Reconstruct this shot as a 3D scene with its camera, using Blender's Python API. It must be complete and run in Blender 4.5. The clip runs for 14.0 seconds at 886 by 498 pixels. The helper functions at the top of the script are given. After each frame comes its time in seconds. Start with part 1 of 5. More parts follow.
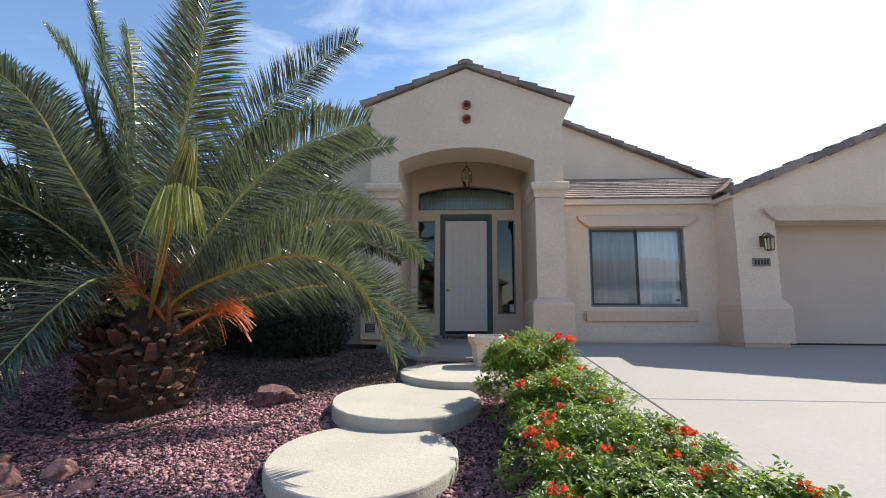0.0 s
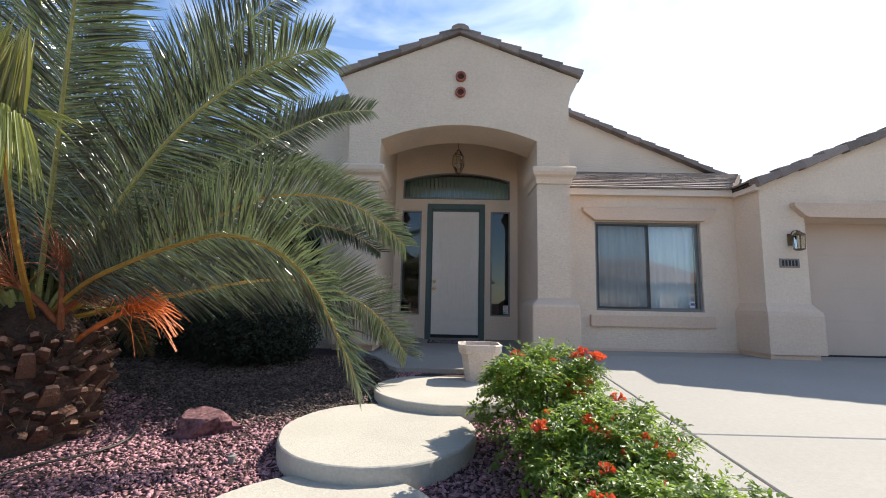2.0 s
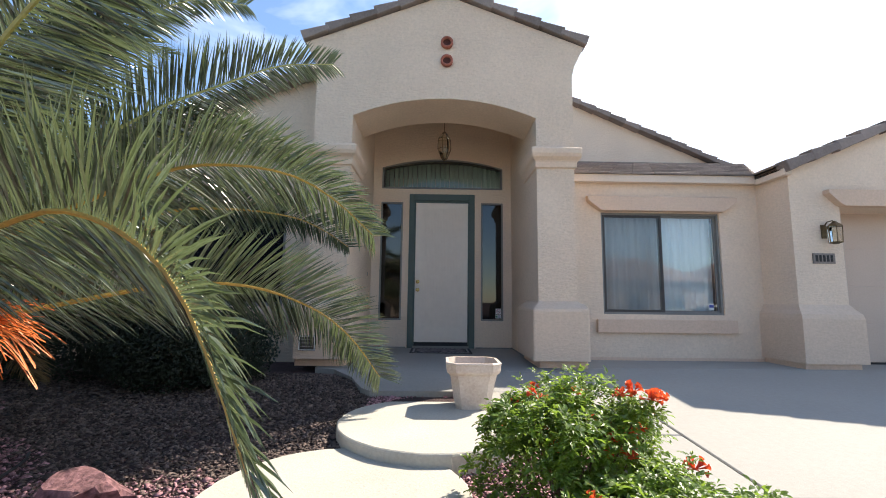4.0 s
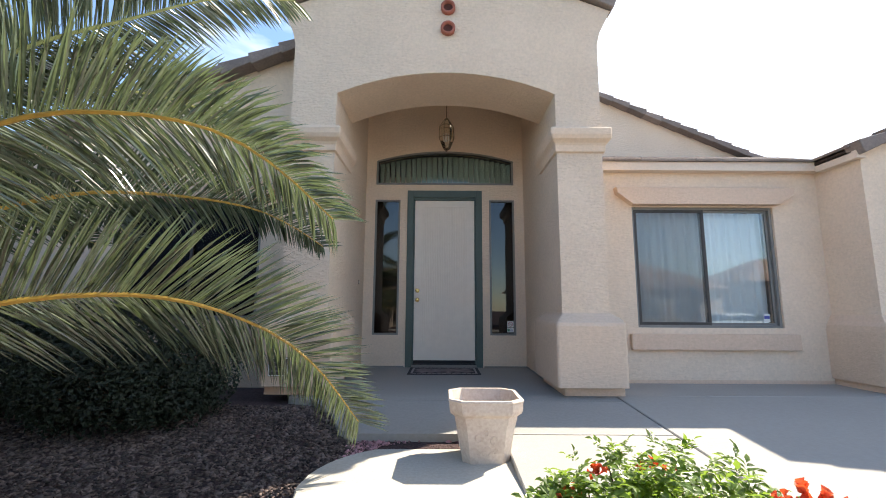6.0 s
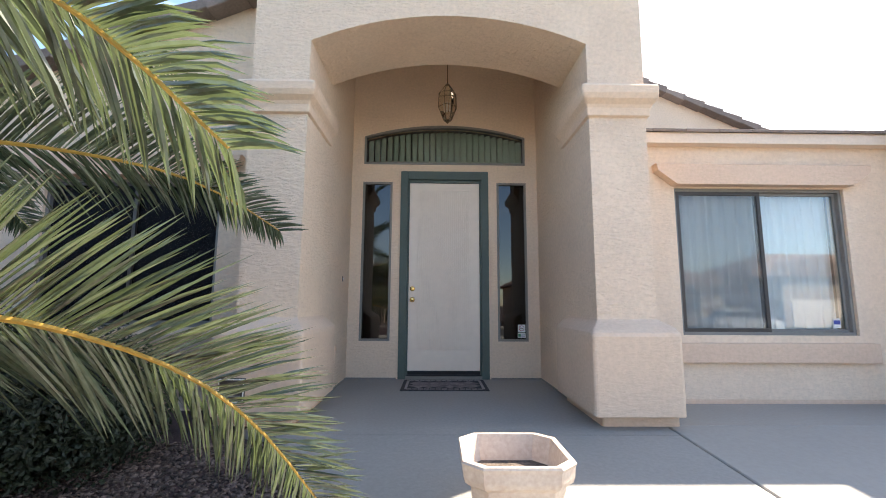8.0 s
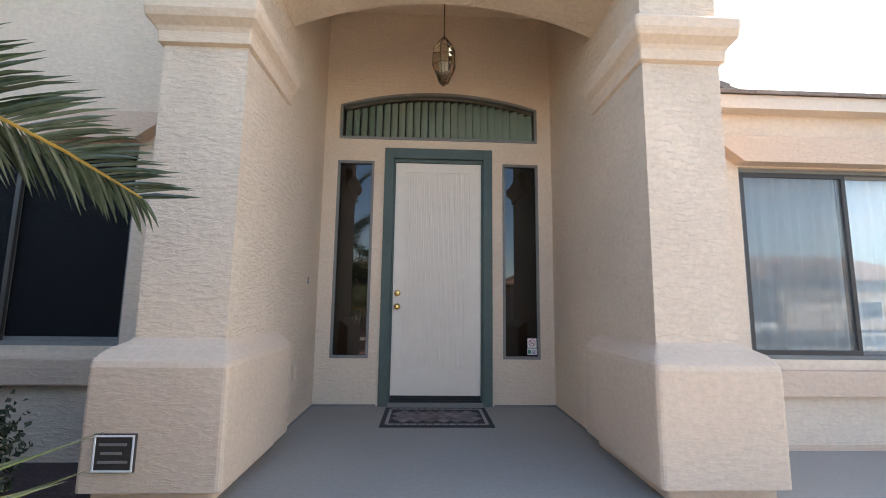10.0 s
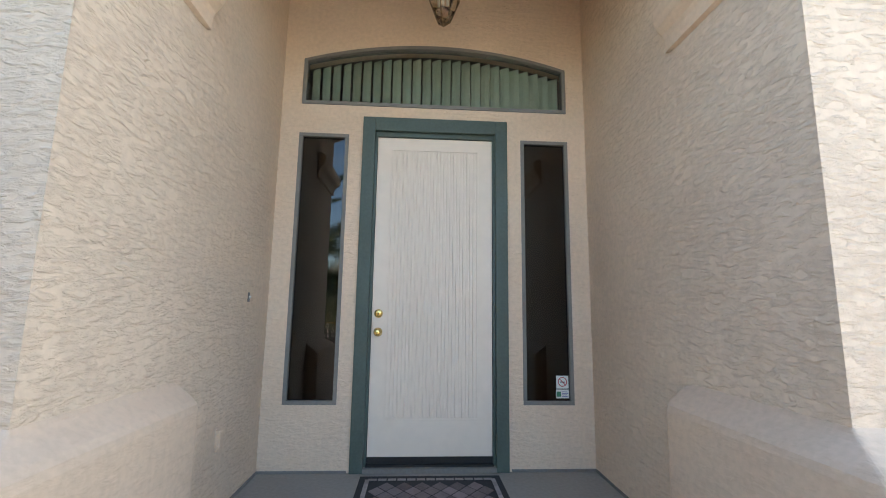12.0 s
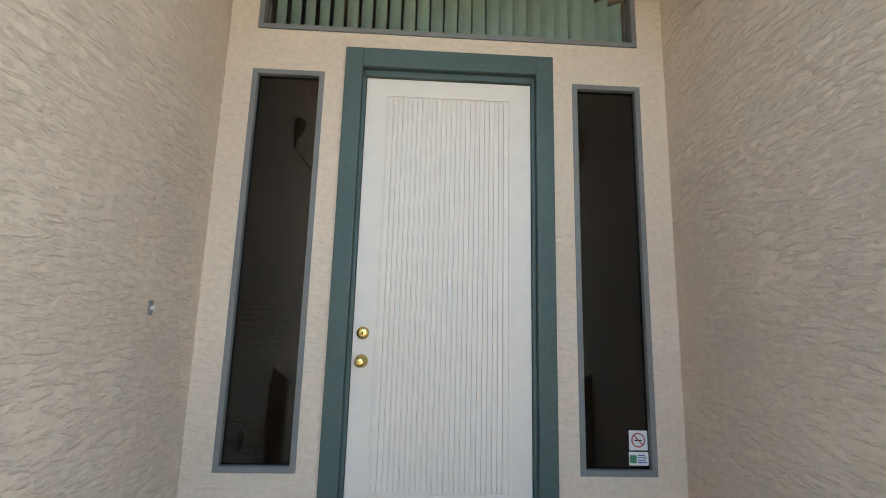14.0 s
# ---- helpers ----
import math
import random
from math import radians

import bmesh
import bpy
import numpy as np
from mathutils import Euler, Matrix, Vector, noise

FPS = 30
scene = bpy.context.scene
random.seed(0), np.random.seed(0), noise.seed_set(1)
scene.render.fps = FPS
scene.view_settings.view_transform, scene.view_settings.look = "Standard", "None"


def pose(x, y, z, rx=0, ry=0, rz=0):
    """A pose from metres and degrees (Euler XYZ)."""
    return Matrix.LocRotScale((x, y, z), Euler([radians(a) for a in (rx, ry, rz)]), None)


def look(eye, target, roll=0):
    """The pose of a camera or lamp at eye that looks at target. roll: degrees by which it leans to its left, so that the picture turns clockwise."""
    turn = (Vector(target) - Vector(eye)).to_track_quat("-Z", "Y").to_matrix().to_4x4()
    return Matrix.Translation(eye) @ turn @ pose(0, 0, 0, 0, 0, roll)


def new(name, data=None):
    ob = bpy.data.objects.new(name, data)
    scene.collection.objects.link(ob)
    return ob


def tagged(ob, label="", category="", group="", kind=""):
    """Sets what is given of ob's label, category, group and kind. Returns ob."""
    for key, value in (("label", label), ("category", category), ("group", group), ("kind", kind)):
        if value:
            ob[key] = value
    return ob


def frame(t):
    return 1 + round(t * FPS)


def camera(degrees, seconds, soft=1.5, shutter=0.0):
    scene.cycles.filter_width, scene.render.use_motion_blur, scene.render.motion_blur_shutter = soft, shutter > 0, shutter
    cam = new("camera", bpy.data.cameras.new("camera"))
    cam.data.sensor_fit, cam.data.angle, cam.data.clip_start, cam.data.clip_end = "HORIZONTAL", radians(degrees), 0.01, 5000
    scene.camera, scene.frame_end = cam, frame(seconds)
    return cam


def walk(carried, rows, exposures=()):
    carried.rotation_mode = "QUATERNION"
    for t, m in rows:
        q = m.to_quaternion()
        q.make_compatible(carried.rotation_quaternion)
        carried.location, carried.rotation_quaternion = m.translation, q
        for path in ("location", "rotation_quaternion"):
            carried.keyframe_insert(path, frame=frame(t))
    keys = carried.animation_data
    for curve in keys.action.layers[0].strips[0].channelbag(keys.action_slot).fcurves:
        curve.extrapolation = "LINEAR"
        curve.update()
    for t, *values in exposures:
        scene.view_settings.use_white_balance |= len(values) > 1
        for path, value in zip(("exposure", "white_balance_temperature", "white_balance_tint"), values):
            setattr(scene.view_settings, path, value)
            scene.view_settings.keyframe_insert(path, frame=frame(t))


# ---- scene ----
cam = camera(92.8, 14.0, 1.0)
PATH = [
    (0, (0.0, -9.196, 0.711), (-0.109, -7.215, 0.961), 0.2),
    (0.5, (-0.01, -8.968, 0.723), (-0.113, -6.986, 0.969), 0.9),
    (1, (-0.025, -8.725, 0.743), (-0.111, -6.741, 0.982), 1.0),
    (1.5, (-0.045, -8.492, 0.74), (-0.121, -6.508, 0.982), 1.2),
    (2, (-0.065, -8.215, 0.734), (-0.109, -6.23, 0.978), 1.2),
    (2.5, (-0.07, -7.988, 0.755), (-0.077, -6.003, 0.994), 0.7),
    (3, (-0.065, -7.78, 0.766), (-0.054, -5.794, 1.005), 0.5),
    (3.5, (-0.07, -7.513, 0.785), (-0.045, -5.527, 1.022), 0.7),
    (6, (-0.023, -6.322, 0.836), (-0.023, -4.342, 1.119), 0.3),
    (6.5, (-0.043, -6.086, 0.863), (-0.052, -4.106, 1.143), 0.2),
    (7, (-0.072, -5.853, 0.885), (-0.056, -3.872, 1.157), 0.2),
    (7.5, (-0.088, -5.608, 0.907), (-0.044, -3.625, 1.164), -0.0),
    (8, (-0.093, -5.373, 0.92), (-0.065, -3.39, 1.179), 0.3),
    (8.5, (-0.121, -5.123, 0.981), (-0.073, -3.139, 1.233), 0.4),
    (8.7, (-0.126, -5.032, 0.972), (-0.064, -3.05, 1.233), 1.0),
    (11, (-0.096, -3.743, 1.084), (-0.007, -1.761, 1.333), 0.5),
    (11.5, (-0.085, -3.452, 1.117), (-0.004, -1.47, 1.372), 0.6),
    (12, (-0.115, -3.191, 1.146), (0.0, -1.215, 1.431), 0.8),
    (12.5, (-0.099, -2.924, 1.171), (0.025, -0.953, 1.487), 0.9),
    (13, (-0.098, -2.667, 1.208), (0.015, -0.698, 1.538), 1.3),
    (13.5, (-0.112, -2.401, 1.219), (-0.008, -0.43, 1.547), 1.6),
    (14, (-0.106, -2.147, 1.214), (-0.021, -0.173, 1.521), 1.5),
]
walk(cam, [(t, look(eye, target, roll)) for t, eye, target, roll in PATH], [(0, 0.71, 6750, 9), (3.5, 1.04, 6950, 10), (6.0, 1.44, 7150, 10), (8.5, 1.92, 7450, 12), (11.0, 2.14, 7550, 10), (12.0, 2.38, 7400, 6), (13.0, 2.58, 7300, 4), (14.0, 2.6, 7400, 3)])

# ---- world and sun ----
SUN_TO = Vector((0.84, 0.56, 1.0)).normalized()
SUN_EL = math.asin(SUN_TO.z)
SUN_AZ = math.atan2(SUN_TO.x, SUN_TO.y)


def build_world():
    w = bpy.data.worlds.new("sky")
    scene.world = w
    w.use_nodes = True
    nt = w.node_tree
    nt.nodes.clear()
    out = nt.nodes.new("ShaderNodeOutputWorld")
    bg = nt.nodes.new("ShaderNodeBackground")
    sky = nt.nodes.new("ShaderNodeTexSky")
    sky.sky_type = "NISHITA"
    sky.sun_disc = False
    sky.sun_elevation, sky.sun_rotation = SUN_EL, SUN_AZ
    sky.air_density, sky.dust_density, sky.ozone_density = 1.0, 0.25, 4.5
    # thin high cloud, thicker towards the sun's side of the sky
    tc = nt.nodes.new("ShaderNodeTexCoord")
    mp = nt.nodes.new("ShaderNodeMapping")
    mp.inputs["Scale"].default_value = (1.5, 1.5, 4.2)
    mp.inputs["Rotation"].default_value = (0.2, 0.3, 0.5)
    no = nt.nodes.new("ShaderNodeTexNoise")
    no.inputs["Scale"].default_value = 1.7
    no.inputs["Detail"].default_value = 5
    no.inputs["Roughness"].default_value = 0.55
    no.inputs["Distortion"].default_value = 0.6
    dot = nt.nodes.new("ShaderNodeVectorMath")
    dot.operation = "DOT_PRODUCT"
    dot.inputs[1].default_value = tuple(Vector((0.9, 0.42, 0.1)).normalized())
    side = nt.nodes.new("ShaderNodeMapRange")
    side.inputs["From Min"].default_value, side.inputs["From Max"].default_value = 0.24, 0.96
    side.inputs["To Min"].default_value, side.inputs["To Max"].default_value = -0.13, 0.44
    add = nt.nodes.new("ShaderNodeMath")
    add.operation = "ADD"
    ramp = nt.nodes.new("ShaderNodeMapRange")
    ramp.inputs["From Min"].default_value, ramp.inputs["From Max"].default_value = 0.42, 1.0
    ramp.inputs["To Max"].default_value = 0.90
    mix = nt.nodes.new("ShaderNodeMix")
    mix.data_type = "RGBA"
    mix.inputs["B"].default_value = (6.2, 6.65, 7.2, 1)
    L = nt.links.new
    L(tc.outputs["Generated"], mp.inputs["Vector"])
    L(mp.outputs["Vector"], no.inputs["Vector"])
    L(tc.outputs["Generated"], dot.inputs[0])
    L(dot.outputs["Value"], side.inputs["Value"])
    L(no.outputs["Fac"], add.inputs[0])
    L(side.outputs["Result"], add.inputs[1])
    L(add.outputs[0], ramp.inputs["Value"])
    L(ramp.outputs["Result"], mix.inputs["Factor"])
    L(sky.outputs["Color"], mix.inputs["A"])
    L(mix.outputs["Result"], bg.inputs["Color"])
    bg.inputs["Strength"].default_value = SKY
    L(bg.outputs["Background"], out.inputs["Surface"])


SKY, SUN = 0.145, 4.7
build_world()
sun = new("sun", bpy.data.lights.new("sun", "SUN"))
sun.data.energy, sun.data.angle, sun.data.color = SUN, radians(0.55), (1.0, 0.95, 0.87)
sun.matrix_world = look(SUN_TO * 40, (0, 0, 0))


# ---- materials ----
def material(name, colour, rough=0.7, metal=0.0, vary=0.12, big=1.5, fine=60.0, bump=0.0, bumpscale=None, per="", alt=None, stretch=(1, 1, 1), spec=0.5, coarse=0.0, coarsescale=6.0):
    """Base colour varied at two scales, with fine relief. per: 'object' or 'island' for a random tone per piece."""
    m = bpy.data.materials.new(name)
    m.use_nodes = True
    nt = m.node_tree
    p = nt.nodes["Principled BSDF"]
    L = nt.links.new
    tc = nt.nodes.new("ShaderNodeTexCoord")
    geo = nt.nodes.new("ShaderNodeNewGeometry")
    mp = nt.nodes.new("ShaderNodeMapping")
    mp.inputs["Scale"].default_value = stretch
    L(geo.outputs["Position"], mp.inputs["Vector"])
    n1 = nt.nodes.new("ShaderNodeTexNoise")
    n1.inputs["Scale"].default_value, n1.inputs["Detail"].default_value = big, 5
    n2 = nt.nodes.new("ShaderNodeTexNoise")
    n2.inputs["Scale"].default_value, n2.inputs["Detail"].default_value = fine, 4
    L(mp.outputs["Vector"], n1.inputs["Vector"])
    L(mp.outputs["Vector"], n2.inputs["Vector"])
    ad = nt.nodes.new("ShaderNodeMath")
    ad.operation = "ADD"
    L(n1.outputs["Fac"], ad.inputs[0])
    L(n2.outputs["Fac"], ad.inputs[1])
    src = ad.outputs[0]
    lo, hi = 0.75, 1.25
    if per:
        rnd = nt.nodes.new("ShaderNodeObjectInfo").outputs["Random"] if per == "object" else geo.outputs["Random Per Island"]
        ad2 = nt.nodes.new("ShaderNodeMath")
        ad2.operation = "ADD"
        L(src, ad2.inputs[0])
        L(rnd, ad2.inputs[1])
        src, lo, hi = ad2.outputs[0], 0.9, 2.1
    mr = nt.nodes.new("ShaderNodeMapRange")
    mr.inputs["From Min"].default_value, mr.inputs["From Max"].default_value = lo, hi
    L(src, mr.inputs["Value"])
    mx = nt.nodes.new("ShaderNodeMix")
    mx.data_type = "RGBA"
    c = Vector(colour)
    a = c * (1 - vary)
    b = Vector(alt) if alt else c * (1 + vary)
    mx.inputs["A"].default_value = (*a, 1)
    mx.inputs["B"].default_value = (*b, 1)
    L(mr.outputs["Result"], mx.inputs["Factor"])
    L(mx.outputs["Result"], p.inputs["Base Color"])
    p.inputs["Roughness"].default_value, p.inputs["Metallic"].default_value = rough, metal
    p.inputs["Specular IOR Level"].default_value = spec
    if bump:
        n3 = nt.nodes.new("ShaderNodeTexNoise")
        n3.inputs["Scale"].default_value, n3.inputs["Detail"].default_value = bumpscale or fine, 5
        L(mp.outputs["Vector"], n3.inputs["Vector"])
        bp = nt.nodes.new("ShaderNodeBump")
        bp.inputs["Strength"].default_value, bp.inputs["Distance"].default_value = 1.0, bump
        L(n3.outputs["Fac"], bp.inputs["Height"])
        if coarse:
            n4 = nt.nodes.new("ShaderNodeTexNoise")
            n4.inputs["Scale"].default_value, n4.inputs["Detail"].default_value = coarsescale, 3
            L(mp.outputs["Vector"], n4.inputs["Vector"])
            b2 = nt.nodes.new("ShaderNodeBump")
            b2.inputs["Strength"].default_value, b2.inputs["Distance"].default_value = 1.0, coarse
            L(n4.outputs["Fac"], b2.inputs["Height"])
            L(b2.outputs["Normal"], bp.inputs["Normal"])
        L(bp.outputs["Normal"], p.inputs["Normal"])
    return m


def stucco_material(name, colour, depth=0.012):
    """Skip-trowelled stucco: smooth flats with ragged raised lips that run crosswise."""
    m = material(name, colour, rough=0.92, vary=0.07, big=1.1, fine=35, spec=0.2)
    nt = m.node_tree
    p = nt.nodes["Principled BSDF"]
    L = nt.links.new
    geo = nt.nodes.new("ShaderNodeNewGeometry")
    mp = nt.nodes.new("ShaderNodeMapping")
    mp.inputs["Scale"].default_value = (1.0, 1.0, 2.8)
    L(geo.outputs["Position"], mp.inputs["Vector"])
    n = nt.nodes.new("ShaderNodeTexNoise")
    n.inputs["Scale"].default_value, n.inputs["Detail"].default_value, n.inputs["Roughness"].default_value = 14, 6, 0.6
    n.inputs["Distortion"].default_value = 0.35
    L(mp.outputs["Vector"], n.inputs["Vector"])
    # the lips gather in patches
    pat = nt.nodes.new("ShaderNodeTexNoise")
    pat.inputs["Scale"].default_value, pat.inputs["Detail"].default_value = 4.0, 3
    L(geo.outputs["Position"], pat.inputs["Vector"])
    sh = nt.nodes.new("ShaderNodeMath")
    sh.operation = "MULTIPLY_ADD"
    sh.inputs[1].default_value = 0.35
    L(pat.outputs["Fac"], sh.inputs[0])
    L(n.outputs["Fac"], sh.inputs[2])
    r = nt.nodes.new("ShaderNodeMapRange")
    r.interpolation_type = "SMOOTHSTEP"
    r.inputs["From Min"].default_value, r.inputs["From Max"].default_value = 0.58, 0.84
    L(sh.outputs[0], r.inputs["Value"])
    f = nt.nodes.new("ShaderNodeTexNoise")
    f.inputs["Scale"].default_value, f.inputs["Detail"].default_value = 45, 3
    L(geo.outputs["Position"], f.inputs["Vector"])
    b1 = nt.nodes.new("ShaderNodeBump")
    b1.inputs["Strength"].default_value, b1.inputs["Distance"].default_value = 1.0, depth
    L(r.outputs["Result"], b1.inputs["Height"])
    b2 = nt.nodes.new("ShaderNodeBump")
    b2.inputs["Strength"].default_value, b2.inputs["Distance"].default_value = 0.6, 0.0016
    L(f.outputs["Fac"], b2.inputs["Height"])
    L(b1.outputs["Normal"], b2.inputs["Normal"])
    L(b2.outputs["Normal"], p.inputs["Normal"])
    return m


def glass_material(name, tint=(0.9, 0.95, 0.95), ior=1.6):
    m = bpy.data.materials.new(name)
    m.use_nodes = True
    p = m.node_tree.nodes["Principled BSDF"]
    p.inputs["Base Color"].default_value = (*tint, 1)
    p.inputs["Roughness"].default_value = 0.0
    p.inputs["IOR"].default_value = ior
    p.inputs["Transmission Weight"].default_value = 1.0
    return m


STUCCO = stucco_material("stucco", (0.75, 0.59, 0.45), 0.0055)
STUCCO_WALL = stucco_material("stucco_wall", (0.75, 0.59, 0.45), 0.0028)
STUCCO_TRIM = stucco_material("stucco_trim", (0.68, 0.49, 0.36), 0.002)
STUCCO_SMOOTH = stucco_material("stucco_moulding", (0.73, 0.56, 0.42), 0.0015)
STUCCO_BASE = stucco_material("stucco_base", (0.66, 0.50, 0.375), 0.0015)
CONCRETE = material("concrete", (0.335, 0.315, 0.283), 0.85, vary=0.05, big=0.9, fine=30, bump=0.002, bumpscale=90, spec=0.3)
CONCRETE_PORCH = material("porch_concrete", (0.295, 0.281, 0.258), 0.75, vary=0.08, big=0.8, fine=40, bump=0.0015, bumpscale=80, spec=0.35)
CONCRETE_DISC = material("step_concrete", (0.43, 0.40, 0.345), 0.9, vary=0.09, big=2.0, fine=45, bump=0.003, bumpscale=70, spec=0.25)
ROOF_TILE = material("roof_tile", (0.10, 0.074, 0.062), 0.95, spec=0.1, vary=0.35, big=3, fine=40, bump=0.004, bumpscale=60, per="object")
EDGE_TILE = material("edge_tile", (0.24, 0.195, 0.172), 0.92, vary=0.3, big=5, fine=40, bump=0.004, bumpscale=60, per="object", spec=0.15)
GRAVEL_SOIL = material("gravel_soil", (0.05, 0.027, 0.026), 0.95, vary=0.45, big=3, fine=55, bump=0.02, bumpscale=45)
GRAVEL = material("lava_gravel", (0.11, 0.042, 0.047), 0.75, vary=0.6, big=5, fine=90, per="island", alt=(0.55, 0.285, 0.31), bump=0.003, bumpscale=120)
# brown litter tone, darkened further to stand for shade behind the palm
SHADE_LITTER_GRAVEL = material("shade_brown_gravel", (0.042, 0.028, 0.023), 0.9, vary=0.5, big=5, fine=90, per="island", alt=(0.19, 0.135, 0.115), bump=0.003, bumpscale=120)
DOOR_WHITE = material("door_paint", (0.80, 0.695, 0.585), 0.45, vary=0.03, big=1.5, fine=12)
GREEN_PAINT = material("green_trim_paint", (0.068, 0.10, 0.088), 0.55, vary=0.12, big=3, fine=60, bump=0.001, bumpscale=80)
GREY_FRAME = material("grey_frame_paint", (0.20, 0.19, 0.175), 0.6, vary=0.1, big=4, fine=60)
DARK_FRAME = material("bronze_window_frame", (0.05, 0.045, 0.042), 0.45, vary=0.15, metal=0.3)
BLACK = material("black_rubber", (0.015, 0.015, 0.015), 0.7, vary=0.2)
BRASS = material("polished_brass", (0.80, 0.58, 0.22), 0.22, metal=1.0, vary=0.06)
GLASS = glass_material("window_glass", ior=1.75)
CLEAR_GLASS = glass_material("clear_glass", ior=1.4)
# near-black tint stands in for the unlit hall behind the sidelights
DARK_GLASS = glass_material("hall_dark_glass", (0.02, 0.02, 0.02), ior=1.62)
SCREENED_GLASS = glass_material("screened_glass", (0.03, 0.033, 0.036), ior=1.25)
LAMP_GLASS = glass_material("lamp_glass", (0.85, 0.8, 0.68), ior=1.4)
BLIND = material("green_blind", (0.37, 0.42, 0.32), 0.7, vary=0.1, big=2, fine=30)
CURTAIN = material("sheer_curtain", (0.88, 0.89, 0.88), 0.9, vary=0.05, big=2, fine=50)
ROOM = material("room_paint", (0.30, 0.27, 0.24), 0.9, vary=0.08)


# ---- mesh helpers ----
def link_mesh(name, bm, mat, parent=None, smooth=False):
    me = bpy.data.meshes.new(name)
    bmesh.ops.recalc_face_normals(bm, faces=bm.faces[:])
    bm.to_mesh(me)
    bm.free()
    if smooth:
        for f in me.polygons:
            f.use_smooth = True
    me.materials.append(mat)
    ob = new(name, me)
    if parent is not None:
        ob.parent = parent
    return ob


def part(name, bm, mat, parent, label="", smooth=False):
    ob = link_mesh(name, bm, mat, parent, smooth)
    return tagged(ob, label) if label else ob


def wpart(name, bm, mat, parent, label="", smooth=False):
    """A part whose mesh is given in world places."""
    ob = part(name, bm, mat, parent, label, smooth)
    top = parent
    at = Vector(parent.location)
    while top.parent is not None:
        top = top.parent
        at += Vector(top.location)
    ob.location = -at
    return ob


def thing(name, label, category, at=(0, 0, 0), group="", kind=""):
    e = new(name)
    e.location = at
    e.empty_display_size = 0.1
    return tagged(e, label, category, group, kind)


def box(bm, x0, x1, y0, y1, z0, z1, bev=0.0):
    vs = [bm.verts.new(c) for c in ((x0, y0, z0), (x1, y0, z0), (x1, y1, z0), (x0, y1, z0), (x0, y0, z1), (x1, y0, z1), (x1, y1, z1), (x0, y1, z1))]
    fs = [bm.faces.new([vs[i] for i in q]) for q in ((0, 3, 2, 1), (4, 5, 6, 7), (0, 1, 5, 4), (1, 2, 6, 5), (2, 3, 7, 6), (3, 0, 4, 7))]
    if bev:
        es = list({e for f in fs for e in f.edges})
        bmesh.ops.bevel(bm, geom=es, offset=bev, segments=2, affect="EDGES", profile=0.6)
    return bm


def boxes(*rows, bev=0.0):
    bm = bmesh.new()
    for r in rows:
        box(bm, *r, bev=bev)
    return bm


def prism(bm, outline, a0, a1, axis="y"):
    """A solid from an outline (x, z) drawn out along y, or (y, z) along x, or (x, y) along z."""
    def at(p, a):
        return (p[0], a, p[1]) if axis == "y" else (a, p[0], p[1]) if axis == "x" else (p[0], p[1], a)
    lo = [bm.verts.new(at(p, a0)) for p in outline]
    hi = [bm.verts.new(at(p, a1)) for p in outline]
    n = len(outline)
    bm.faces.new(lo)
    bm.faces.new(hi[::-1])
    for i in range(n):
        bm.faces.new((lo[i], hi[i], hi[(i + 1) % n], lo[(i + 1) % n]))
    return bm


def rings(bm, loops, cap=True):
    """Skin closed loops of equal count."""
    vs = [[bm.verts.new(p) for p in lp] for lp in loops]
    for a, b in zip(vs, vs[1:]):
        n = len(a)
        for i in range(n):
            bm.faces.new((a[i], a[(i + 1) % n], b[(i + 1) % n], b[i]))
    if cap:
        bm.faces.new(vs[0][::-1])
        bm.faces.new(vs[-1])
    return bm


def turned(bm, profile, n=24, at=(0, 0, 0), phase=0.0, cap=True):
    """Turned shape about z from (radius, z) pairs."""
    return rings(bm, [[(at[0] + r * math.cos(phase + 2 * math.pi * i / n), at[1] + r * math.sin(phase + 2 * math.pi * i / n), at[2] + z) for i in range(n)] for r, z in profile], cap)


def tube(bm, pts, r0, r1=None, n=6):
    r1 = r0 if r1 is None else r1
    loops = []
    for i, p in enumerate(pts):
        p = Vector(p)
        d = (Vector(pts[min(i + 1, len(pts) - 1)]) - Vector(pts[max(i - 1, 0)])).normalized()
        u = d.orthogonal().normalized() if abs(d.z) > 0.95 else d.cross(Vector((0, 0, 1))).normalized()
        v = d.cross(u)
        r = r0 + (r1 - r0) * i / max(1, len(pts) - 1)
        loops.append([p + u * r * math.cos(2 * math.pi * k / n) + v * r * math.sin(2 * math.pi * k / n) for k in range(n)])
    return rings(bm, loops)


def arc(x0, x1, z, rise, n=16):
    """Points of a shallow arch from (x0, z) to (x1, z)."""
    h, c = abs(x1 - x0) / 2, (x0 + x1) / 2
    R = (h * h + rise * rise) / (2 * rise)
    half = math.asin(h / R)
    s = 1 if x1 > x0 else -1
    return [(c + s * R * math.sin(-half + 2 * half * i / n), z + rise - R + R * math.cos(-half + 2 * half * i / n)) for i in range(n + 1)]


def structure(name, bm, mat, label, category="wall"):
    return tagged(link_mesh(name, bm, mat), label, category, kind="structure")


# ---- ground ----
def lawn_z(y):
    """Height of the gravel bed."""
    if y > -2.6:
        return -0.07
    if y > -6.1:
        return -0.07 - 0.108 * (-2.6 - y)
    return max(-0.448 - 0.055 * (-6.1 - y), -0.75)


def drive_z(y):
    return 0.0 if y > -2.0 else max(0.06 * (y + 2.0), -0.72)


